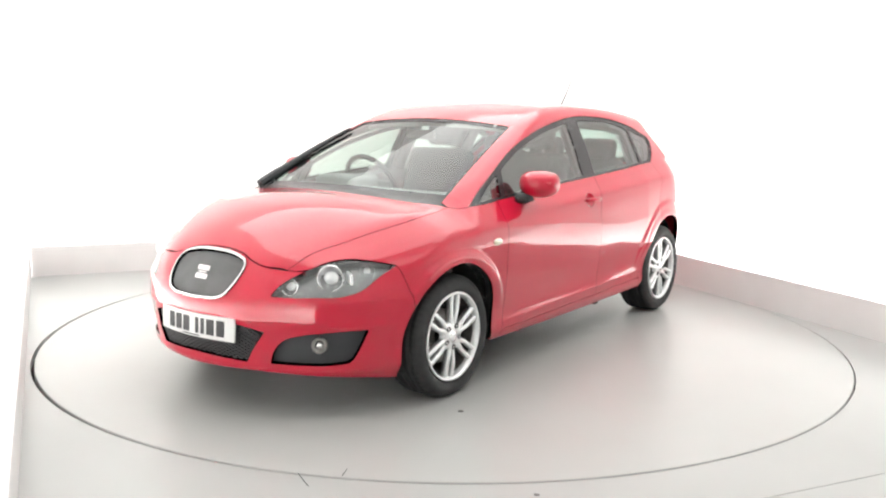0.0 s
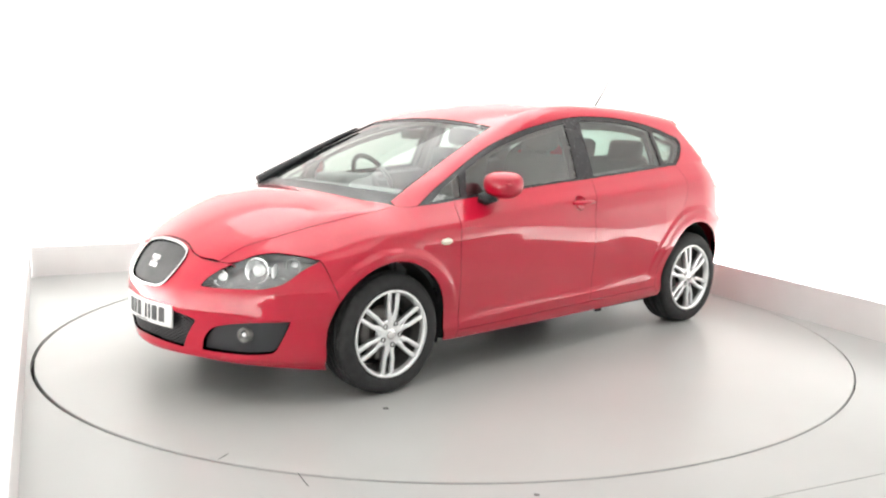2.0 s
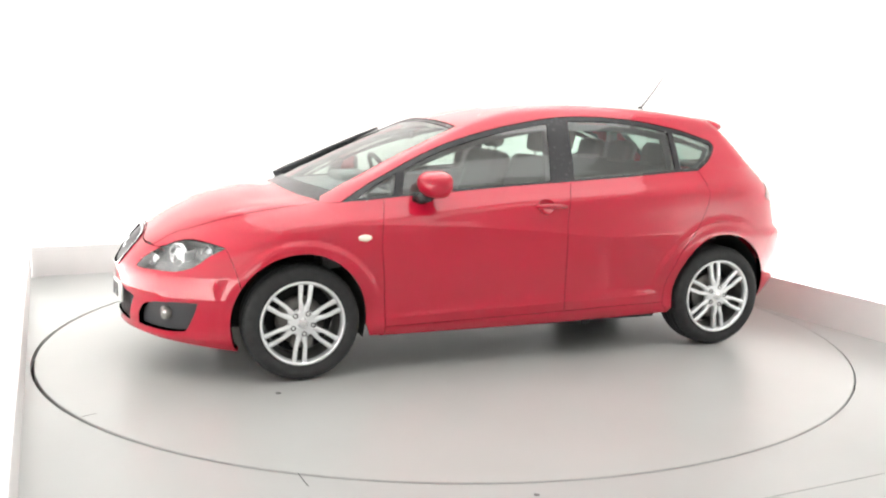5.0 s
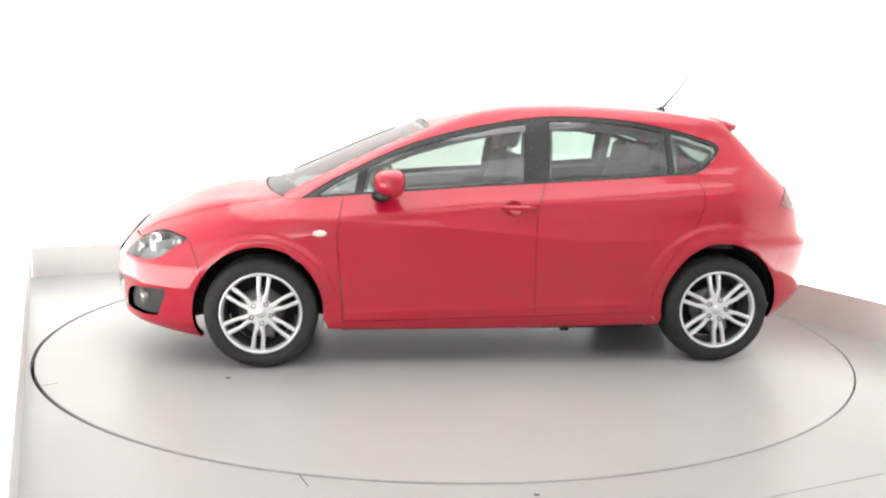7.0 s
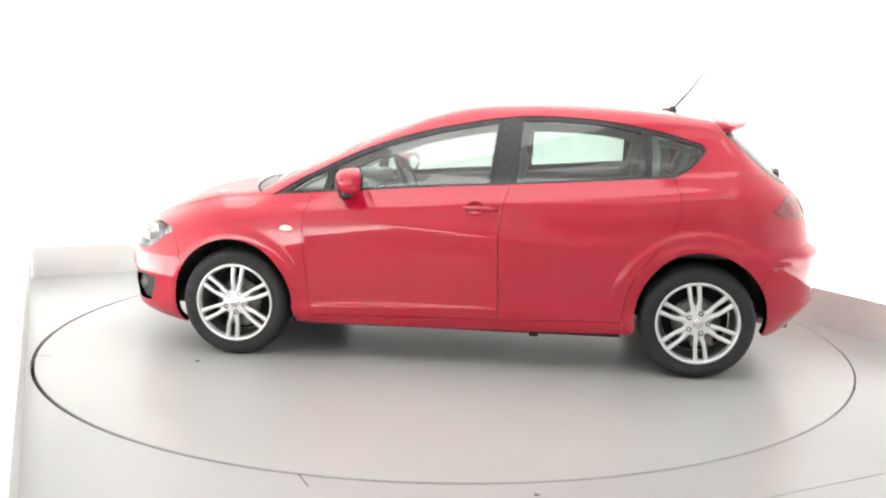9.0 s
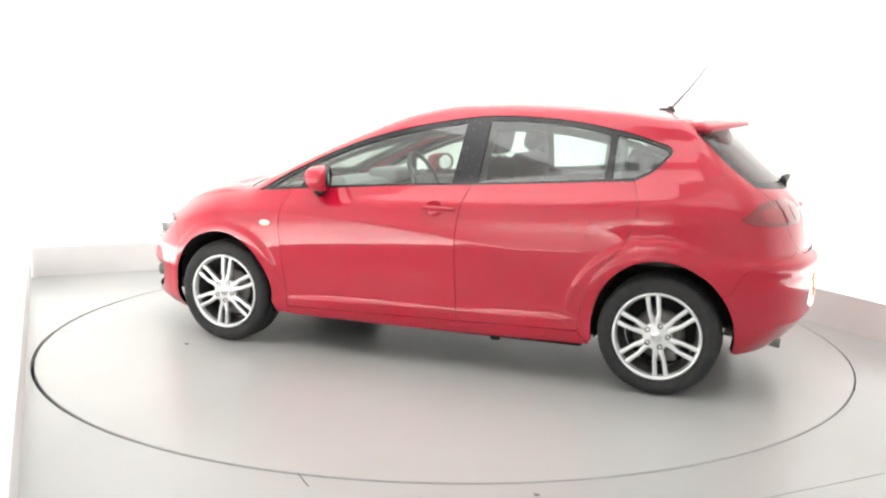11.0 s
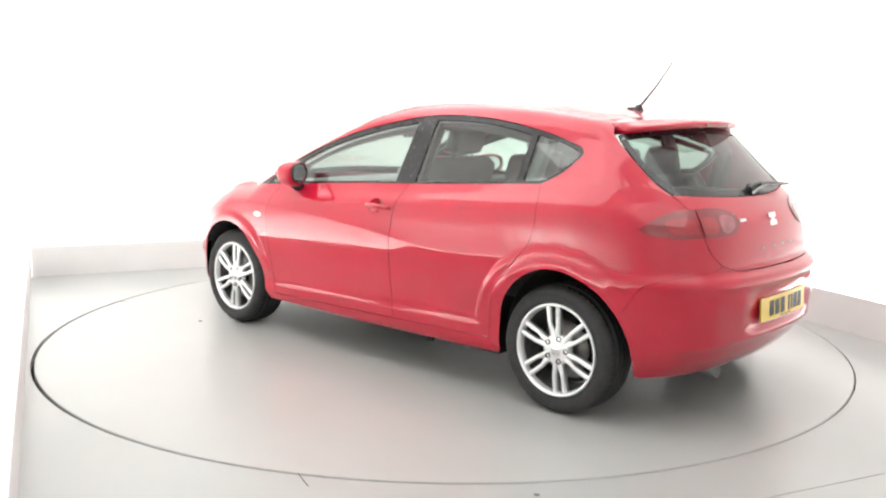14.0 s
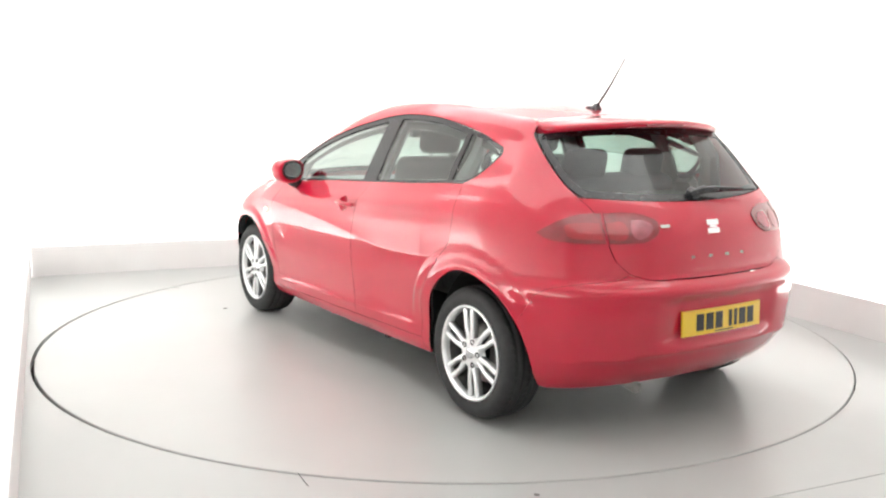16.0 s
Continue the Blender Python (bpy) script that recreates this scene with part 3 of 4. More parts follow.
# window band: black frame with panes set in it
PANE_0 = loop("flank", [[("s", -0.80, 0.950), ("s", -0.60, 0.966)], [("s", -0.60, 0.966), ("s", -0.575, 1.075)], [("s", -0.575, 1.075), ("s", -0.68, 1.022), ("s", -0.80, 0.950)]])
PANE_1 = loop("flank", [[("s", -0.55, 0.970), ("s", -0.1, 1.003), ("s", 0.335, 1.030)], [("s", 0.335, 1.030), ("s", 0.366, 1.345)],
                        [("s", 0.366, 1.345), ("s", 0.19, 1.316), ("s", 0.03, 1.284), ("s", -0.13, 1.243), ("s", -0.29, 1.194), ("s", -0.42, 1.142), ("s", -0.52, 1.096)], [("s", -0.52, 1.096), ("s", -0.55, 0.970)]])
PANE_2 = loop("flank", [[("s", 0.485, 1.037), ("s", 0.80, 1.058), ("s", 1.165, 1.085)], [("s", 1.165, 1.085), ("s", 1.168, 1.302)],
                        [("s", 1.168, 1.302), ("s", 0.98, 1.340), ("s", 0.82, 1.356), ("s", 0.66, 1.363), ("s", 0.505, 1.362)], [("s", 0.505, 1.362), ("s", 0.485, 1.037)]])
PANE_3 = loop("flank", [[("s", 1.205, 1.089), ("s", 1.315, 1.096)], [("s", 1.315, 1.096), ("s", 1.395, 1.142), ("s", 1.458, 1.205), ("s", 1.468, 1.225), ("s", 1.45, 1.240)],
                        [("s", 1.45, 1.240), ("s", 1.30, 1.285), ("s", 1.205, 1.303)], [("s", 1.205, 1.303), ("s", 1.205, 1.089)]])
band = loop("flank", [BELT_0, BELT_1, BELT_2, DLO_REAR, DLO_TOP])
pair("window_frame", "flank", band, BLACK, car, holes=[PANE_0, PANE_1, PANE_2, PANE_3], out=-0.004, flange=0.02, step=0.05, label="black gloss window surround and pillars")
for pane, m, lab in ((PANE_0, SIDE_PANE, "small front corner pane"), (PANE_1, SIDE_PANE, "clear front door window"), (PANE_2, PRIVACY, "tinted rear door window"), (PANE_3, PRIVACY, "tinted rear corner pane")):
    for ob in pair("side_window", "flank", pane, m, car, gap=-0.002, out=-0.008, flange=0, step=0.05, label=lab):
        ob.visible_shadow = False

# inner surround of the side windows, set behind the panes
pair("window_trim", "flank", inset(band, 0.012), PLASTIC, car, holes=[inset(PANE_0, 0.006), inset(PANE_1, 0.014), inset(PANE_2, 0.024), inset(PANE_3, 0.020)], out=-0.050, flange=0.012, step=0.05, label="dark grey inner window trim")

# top
HOOD_FRONT = [("n", 0, 0.754), ("n", 8, 0.750), ("n", 14, 0.738), ("n", 18.6, 0.716)]
HOOD_LIP = [("n", 18.6, 0.716), ("n", 23, 0.700), ("n", 33.0, 0.686)]
hood_line = loop("top", [HOOD_FRONT, HOOD_LIP, HOOD_SIDE[::-1], [("t", -0.985, 0.722), ("t", -1.04, 0.60), ("t", -1.10, 0.35), ("t", -1.13, 0.0)]], True)
panel("bonnet", "top", hood_line, PAINT, car, step=0.016, label="red bonnet with raised folds")
screen = loop("top", [[("t", -1.085, 0.0), ("t", -1.06, 0.30), ("t", -1.01, 0.50), ("t", -0.95, 0.665)], [("t", -0.95, 0.665), ("t", -0.80, 0.645), ("t", -0.60, 0.618), ("t", -0.40, 0.590), ("t", -0.175, 0.552)],
                      [("t", -0.175, 0.552), ("t", -0.19, 0.3), ("t", -0.195, 0.0)]], True)
for ob in (panel("windscreen", "top", screen, WINDOW, car, gap=0.0, out=-0.006, flange=0, step=0.05),):
    ob.visible_shadow = False
edge = loop("top", [[("t", -1.125, 0.0), ("t", -1.095, 0.35), ("t", -1.035, 0.60), ("t", -0.98, 0.72)], [("t", -0.98, 0.72), ("t", -0.97, 0.675)], GLASS_SIDE, [("t", -0.165, 0.560), ("t", -0.172, 0.3), ("t", -0.176, 0.0)]], True)
hole = loop("top", [[("t", -1.02, 0.0), ("t", -0.995, 0.30), ("t", -0.955, 0.50), ("t", -0.915, 0.652)], [("t", -0.915, 0.652), ("t", -0.60, 0.612), ("t", -0.40, 0.585), ("t", -0.195, 0.549)],
                    [("t", -0.195, 0.549), ("t", -0.205, 0.3), ("t", -0.21, 0.0)]], True)
panel("windscreen_border", "top", edge, BLACK, car, holes=[hole], gap=0.0015, out=-0.004, flange=0.01, step=0.04, label="black windscreen edge and cowl")
roof_line = loop("top", [[("t", -0.176, 0.0), ("t", -0.172, 0.3), ("t", -0.165, 0.560)], ROOF_SIDE, [("t", 1.55, 0.535), ("t", 1.60, 0.30), ("t", 1.61, 0.0)]], True)
panel("roof", "top", roof_line, PAINT, car, gap=0.0)

# nose
GRILLE = loop("nose", [[("n", 0, 0.741), ("n", 8, 0.737), ("n", 13.8, 0.724), ("n", 16.6, 0.709), ("n", 17.5, 0.688), ("n", 17.0, 0.655), ("n", 15.0, 0.598), ("n", 12.8, 0.562), ("n", 10.0, 0.546), ("n", 4.0, 0.540), ("n", 0, 0.538)]], True)
INTAKE = loop("nose", [[("n", 0, 0.452), ("n", 12, 0.446), ("n", 20, 0.430), ("n", 26.6, 0.409)], [("n", 26.6, 0.409), ("n", 23.0, 0.33), ("n", 20.5, 0.262)], [("n", 20.5, 0.262), ("n", 10, 0.270), ("n", 0, 0.275)]], True)
FOG = loop("nose", [[("n", 28.5, 0.264), ("n", 30.0, 0.33), ("n", 33.0, 0.376), ("n", 38, 0.400), ("n", 46, 0.416), ("n", 58, 0.424)], [("n", 58, 0.424), ("n", 56.2, 0.36), ("n", 53.6, 0.288)], [("n", 53.6, 0.288), ("n", 52.4, 0.272), ("n", 50, 0.266), ("n", 40, 0.261), ("n", 28.5, 0.264)]])
bumper = loop("nose", [[("n", 0, 0.7525), ("n", 8, 0.7485), ("n", 14, 0.7365), ("n", 18.5, 0.7148)], [("n", 18.5, 0.7148), ("n", 23, 0.6987), ("n", 33.0, 0.6848), ("n", 38.2, 0.682)], LAMP_F[:4][::-1], LAMP_F2[::-1], SEAM_F,
                       arch(WHEEL_F, 0.312, 0.366, 148.5, 200.0, 5), [arch(WHEEL_F, 0.312, 0.366, 148.5, 200.0, 5)[-1], ("n", 70.0, 0.158)], [("n", 70.0, 0.158), ("n", 50, 0.196), ("n", 21, 0.222), ("n", 0, 0.216)]], True)
panel("front_bumper", "nose", bumper, PAINT, car, holes=[GRILLE, INTAKE, FOG, FOG*np.array((-1, 1))], gap=0.0015, flange=0.03, step=0.017)


# grille, air intake, fog lamps
def lattice(kind, poly, spacing, radius, depth, slant=0.5):
    """Crossing bars that fill an outline, set back from the skin."""
    bm = bmesh.new()
    lo, hi = poly.min(0), poly.max(0)
    for sign in (1, -1):
        for c in np.arange(lo[0] - (hi[1] - lo[1])/slant, hi[0] + (hi[1] - lo[1])/slant, spacing):
            v = np.linspace(lo[1], hi[1], 40)
            q = np.stack([c + sign*(v - (lo[1] + hi[1])/2)/slant, v], 1)
            q = q[inside(q, poly)]
            if len(q) > 2:
                p = lift(kind, q[::max(1, len(q)//6)])
                p = p - slope(p)*depth
                merge(bm, rod([tuple(a) for a in p], radius, 4))
    return bm


panel("grille", "nose", GRILLE, GRILLE_GREY, car, gap=-0.004, out=-0.010, flange=0, label="dark mesh radiator grille")
part("grille_mesh", lattice("nose", inset(GRILLE, 0.008), 0.024, 0.0022, 0.006), GRILLE_GREY, car)
panel("grille_ring", "nose", inset(GRILLE, -0.003), CHROME, car, holes=[inset(GRILLE, 0.007)], gap=0.0, out=0.008, flange=0.03, step=0.01, label="chrome grille surround")
panel("air_intake", "nose", INTAKE, LINER, car, gap=-0.004, out=-0.05, flange=-0.05, label="dark lower air intake")
part("intake_mesh", lattice("nose", INTAKE, 0.034, 0.0045, 0.016), MESH, car)
for flip in (False, True):
    s = 1 if flip else -1
    panel("fog_bay", "nose", FOG, PLASTIC, car, gap=-0.003, out=-0.030, flange=-0.03, flip=flip, label="black plastic fog lamp recess")
    fog = part("fog_lamp", lathe([(0.0, 0.030), (0.018, 0.022), (0.027, 0.004), (0.031, 0.0), (0.036, 0.0), (0.036, 0.03)], 24, "X"), STEEL, car, smooth=True)
    fog.matrix_local = pose(-1.782, s*0.594, 0.352, 0, 0, -s*22)
    part("bulb", lathe([(0.0, -0.002), (0.012, 0.002), (0.018, 0.012), (0.016, 0.02)], 16, "X"), CHROME, fog, smooth=True)
    part("lens", lathe([(0.0, -0.010), (0.015, -0.008), (0.029, -0.002)], 20, "X"), LENS, fog, smooth=True)

# headlamps
LAMP = loop("nose", [LAMP_F, LAMP_F2])
SHELL = material("headlamp_shell", (0.30, 0.305, 0.31), 0.25, 0.6, vary=0.12)
for flip in (False, True):
    s = 1 if flip else -1
    lamp = panel("headlamp", "nose", LAMP, SHELL, car, gap=-0.001, out=-0.055, flange=-0.05, flip=flip, label="clear headlamp with grey shell and chrome reflectors")
    lens = panel("lens", "nose", LAMP, LENS, lamp, gap=0.0015, out=0.001, flange=0.006, flip=flip, step=0.03)
    lens.visible_shadow = False
    for x, y, z, r, turn in ((-1.715, 0.592, 0.651, 0.058, 34), (-1.575, 0.690, 0.672, 0.036, 44), (-1.832, 0.448, 0.612, 0.040, 24)):
        bowl = part("reflector", lathe([(0.0, 0.052), (r*0.45, 0.046), (r*0.8, 0.022), (r*0.96, 0.0), (r, -0.004), (r*1.07, -0.002), (r*1.08, 0.02)], 28, "X"), CHROME, lamp, smooth=True)
        bowl.matrix_local = pose(x + 0.012, s*y, z, 0, 0, -s*turn)
        part("bulb", lathe([(0.0, 0.004), (r*0.42, 0.006), (r*0.6, 0.020), (r*0.45, 0.045)], 16, "X"), LAMP_WHITE, bowl, smooth=True)
    bar = part("inner_bar", box_bm(0.13, 0.015, 0.05, (0, 0, 0), 0.006), ALLOY, lamp)
    bar.matrix_local = pose(-1.645, s*0.655, 0.655, 0, 0, s*-52)

# tail
gate = loop("tail", [[("r", 0, 1.030), ("r", 15, 1.034), ("r", 30, 1.044), ("r", 43.4, 1.056)], GATE_2, [("r", 29.9, 0.745), ("r", 25, 0.722), ("r", 15, 0.716), ("r", 0, 0.715)]], True)
tailgate = panel("tailgate", "tail", gate, PAINT, car)
GLASS_R = loop("tail", [[("r", 0, 1.040), ("r", 15, 1.044), ("r", 30, 1.053), ("r", 42.0, 1.064)], [("r", 42.0, 1.064), ("r", 46.0, 1.105), ("r", 52.0, 1.195), ("r", 59.2, 1.315)], [("r", 59.2, 1.315), ("r", 45, 1.334), ("r", 25, 1.342), ("r", 0, 1.344)]], True)
rear_glass = panel("rear_window", "tail", GLASS_R, DARK_PANE, tailgate, gap=0.0, out=-0.006, flange=0, step=0.04, label="tinted heated rear window")
rear_glass.visible_shadow = False
rim_in = inset(GLASS_R, 0.022)
panel("rear_window_border", "tail", inset(GLASS_R, -0.006), BLACK, tailgate, holes=[rim_in], gap=0.0, out=-0.004, flange=0.006, step=0.03, label="black rear window edge")
low_arch = arch(1.468, 0.322, 0.374, 34.0, -14.0, 6)
rear_b = loop("tail", [[("r", 0, 0.712), ("r", 15, 0.713), ("r", 25, 0.721), ("r", 29.9, 0.745)], SEAM_R, low_arch, [low_arch[-1], ("r", 50, 0.222)], [("r", 50, 0.222), ("r", 30, 0.235), ("r", 14, 0.243), ("r", 0, 0.245)]], True)
panel("rear_bumper", "tail", rear_b, PAINT, car, gap=0.0004, flange=0.03, step=0.017)
TAIL_OUT = loop("tail", [[("r", 37.4, 0.995), ("r", 42.5, 0.992), ("r", 47.5, 0.968), ("r", 53.4, 0.912)], [("r", 53.4, 0.912), ("r", 50.8, 0.889), ("r", 45.5, 0.876), ("r", 36.0, 0.873)], [("r", 36.0, 0.873), ("r", 36.9, 0.93), ("r", 37.4, 0.995)]])
TAIL_IN = loop("tail", [[("r", 36.8, 0.995), ("r", 30.5, 0.996), ("r", 24.5, 0.982), ("r", 20.8, 0.950), ("r", 20.8, 0.920), ("r", 24.2, 0.880), ("r", 30.0, 0.873), ("r", 35.3, 0.873)], [("r", 35.3, 0.873), ("r", 36.2, 0.93), ("r", 36.8, 0.995)]])
BAND_OUT = loop("tail", [[("r", 37.6, 0.955), ("r", 42.0, 0.958), ("r", 46.5, 0.940), ("r", 45.5, 0.90), ("r", 41, 0.888), ("r", 36.6, 0.888)], [("r", 36.6, 0.888), ("r", 37.1, 0.92), ("r", 37.6, 0.955)]])
BAND_IN = loop("tail", [[("r", 36.3, 0.955), ("r", 31.5, 0.957), ("r", 30.0, 0.92), ("r", 31.0, 0.888), ("r", 35.3, 0.888)], [("r", 35.3, 0.888), ("r", 36.0, 0.92), ("r", 36.3, 0.955)]])
CLEAR_IN = loop("tail", [[("r", 29.2, 0.965), ("r", 25.0, 0.962), ("r", 22.6, 0.938), ("r", 24.2, 0.90), ("r", 28.5, 0.89), ("r", 29.6, 0.93), ("r", 29.2, 0.965)]])
for flip in (False, True):
    outer_lamp = panel("tail_lamp", "tail", TAIL_OUT, LAMP_DARK, car, out=0.004, flange=0.012, flip=flip, step=0.02, label="dark red tail lamp on the rear wing")
    panel("lamp_band", "tail", BAND_OUT, LAMP_RED, outer_lamp, out=0.0055, flange=0.004, flip=flip, step=0.02)
    inner_lamp = panel("tail_lamp", "tail", TAIL_IN, LAMP_DARK, car, out=0.004, flange=0.012, flip=flip, step=0.02, label="dark red tail lamp on the tailgate")
    panel("lamp_band", "tail", BAND_IN, LAMP_RED, inner_lamp, out=0.0055, flange=0.004, flip=flip, step=0.02)
    panel("lamp_window", "tail", CLEAR_IN, LAMP_PINK, inner_lamp, out=0.0055, flange=0.004, flip=flip, step=0.02)

# roof spoiler: a blade that runs on from the roof over the rear window
def spoiler_bm():
    bm = bmesh.new()
    rows = []
    for i in range(25):
        y = -0.57 + 1.14*i/24
        a = abs(y)
        x1 = 1.81 - 0.52*a*a
        x0 = 1.575 - 0.08*a*a
        z0 = float(top_height(np.array(x0), np.array(a))) - 0.10*max(a - 0.5, 0)
        z1 = 1.384 - 0.10*a*a
        thick = 0.030
        rows.append([bm.verts.new(c) for c in ((x0, y, z0 + 0.0025), ((x0 + x1)/2, y, (z0 + z1)/2 + 0.006), (x1 - 0.03, y, z1 + 0.003), (x1 - 0.006, y, z1 - 0.003), (x1, y, z1 - 0.012),
                                               (x1 - 0.008, y, z1 - thick), ((x0 + x1)/2 - 0.02, y, (z0 + z1)/2 - 0.045), (x0, y, z0 - 0.05))])
    for r0, r1 in zip(rows, rows[1:]):
        for k in range(8):
            bm.faces.new((r0[k], r1[k], r1[(k + 1) % 8], r0[(k + 1) % 8]))
    bm.faces.new(rows[0])
    bm.faces.new(rows[-1][::-1])
    bmesh.ops.recalc_face_normals(bm, faces=bm.faces)
    return bm


spoiler = part("spoiler", spoiler_bm(), PAINT, car, "red roof spoiler over the rear window", smooth=True)
part("brake_light", box_bm(0.010, 0.24, 0.012, (1.802, 0, 1.362), 0.002), LAMP_DARK, spoiler)

# number plates: plain bars stand for the characters
def plate(name, x, z, mat, tilt, outward, label, bend=0.0):
    """A number plate, bent a little round the bumper."""
    bm = bmesh.new()
    rows = []
    for i in range(15):
        y = -0.26 + 0.52*i/14
        back = -outward*bend*y*y
        rows.append([bm.verts.new((back + dx*outward, y, dz)) for dx, dz in ((-0.004, -0.0555), (0.003, -0.0555), (0.004, -0.054), (0.004, 0.054), (0.003, 0.0555), (-0.004, 0.0555))])
    for a, b in zip(rows, rows[1:]):
        for k in range(6):
            bm.faces.new((a[k], a[(k + 1) % 6], b[(k + 1) % 6], b[k]))
    bm.faces.new(rows[0])
    bm.faces.new(rows[-1])
    bmesh.ops.recalc_face_normals(bm, faces=bm.faces)
    ob = part(name, bm, mat, car, label)
    ob.matrix_local = pose(x, 0, z, 0, tilt, 0)
    at = -0.208
    for i in range(7):
        w = 0.022 if i in (2, 3) else 0.046
        y = -outward*(at + w/2)
        part("bar", box_bm(0.002, w, 0.074, (0, 0, 0), 0.0005), INK, ob).matrix_local = pose(outward*(0.0048 - bend*y*y), y, 0, 0, 0, outward*math.degrees(math.atan(2*bend*y)))
        at += w + (0.042 if i == 3 else 0.014)
    part("maker_strip", box_bm(0.002, 0.12, 0.005, (outward*0.0045, 0, -0.047)), INK, ob)
    return ob


plate("front_number_plate", -2.016, 0.408, WHITE_PLATE, 2.0, -1, "white number plate with black bars", 0.55)
plate("rear_number_plate", 2.206, 0.522, YELLOW_PLATE, -3.0, 1, "yellow number plate with black bars", 0.15)
part("plate_holder", box_bm(0.025, 0.16, 0.09, (-1.998, 0, 0.405), 0.004), PLASTIC, car)


def emblem(x, y, z, size, tilt, name="emblem"):
    """A plain slanted chrome lozenge in two halves."""
    ob = part(name, box_bm(0.006, size*0.95, size*0.30, (0, 0, size*0.24), 0.002), CHROME, car, "chrome emblem of plain bars")
    part("bar", box_bm(0.006, size*0.95, size*0.30, (0, 0, -size*0.24), 0.002), CHROME, ob)
    part("bar", box_bm(0.005, size*0.60, size*0.10, (0, 0, 0), 0.001), CHROME, ob)
    ob.matrix_local = pose(x, y, z, 0, tilt, 0)


emblem(-1.944, 0.0, 0.645, 0.086, 27)
emblem(2.116, 0.0, 0.925, 0.080, -16)
for i, w in enumerate((0.020, 0.024, 0.026, 0.024)):
    y = (-0.155, -0.048, 0.062, 0.17)[i]
    part("model_letter", box_bm(0.004, w, 0.015, (2.152 - 0.22*y*y, y, 0.800), 0.001), STEEL, tailgate, "small silver bar of the model name")
part("trim_badge", box_bm(0.004, 0.050, 0.014, (2.094, -0.285, 0.938), 0.001, turn=pose(0, 0, 0, 0, -16, -8)), CHROME, tailgate, "small chrome badge")
part("gate_handle", box_bm(0.02, 0.30, 0.012, (2.149, 0, 0.752), 0.003), PAINT, tailgate, "body-coloured tailgate grip")

# rear wiper
wiper = part("rear_wiper", merge(lathe([(0, 0.034), (0.022, 0.03), (0.034, 0.0)], 16, "X"), rod([(0.012, -0.02, -0.004), (0.020, 0.05, 0.020), (0.016, 0.14, 0.024), (0.008, 0.30, 0.020)], [0.024, 0.020, 0.011, 0.005])), BLACK, car, "black rear window wiper")
wiper.matrix_local = pose(1.995, -0.015, 1.058, 0, 0, -8)
part("blade", rod([(0.004, 0.05, 0.008), (-0.002, 0.22, 0.012), (-0.022, 0.40, 0.012)], 0.006, 6), BLACK, wiper)
# exhaust
pipe = part("exhaust", lathe([(0.0, 0.0), (0.020, 0.0), (0.020, 0.14), (0.026, 0.14), (0.026, -0.15)], 20, "X"), STEEL, car, "dull steel exhaust tail pipe", smooth=True)
pipe.matrix_local = pose(1.915, -0.36, 0.238, 0, 8, 0)

# aerial
aerial = part("aerial", merge(lathe([(0.0, 0.030), (0.012, 0.028), (0.026, 0.008), (0.030, -0.01)], 16, "Z"), box_bm(0.09, 0.035, 0.022, (-0.02, 0, 0.005), 0.009)), BLACK, car, "black whip roof aerial", smooth=True)
aerial.matrix_local = pose(1.375, -0.035, 1.432)
part("whip", rod([(0.012, 0, 0.022), (0.10, 0, 0.125), (0.186, 0, 0.245)], [0.0065, 0.004, 0.0025], 8), BLACK, aerial)

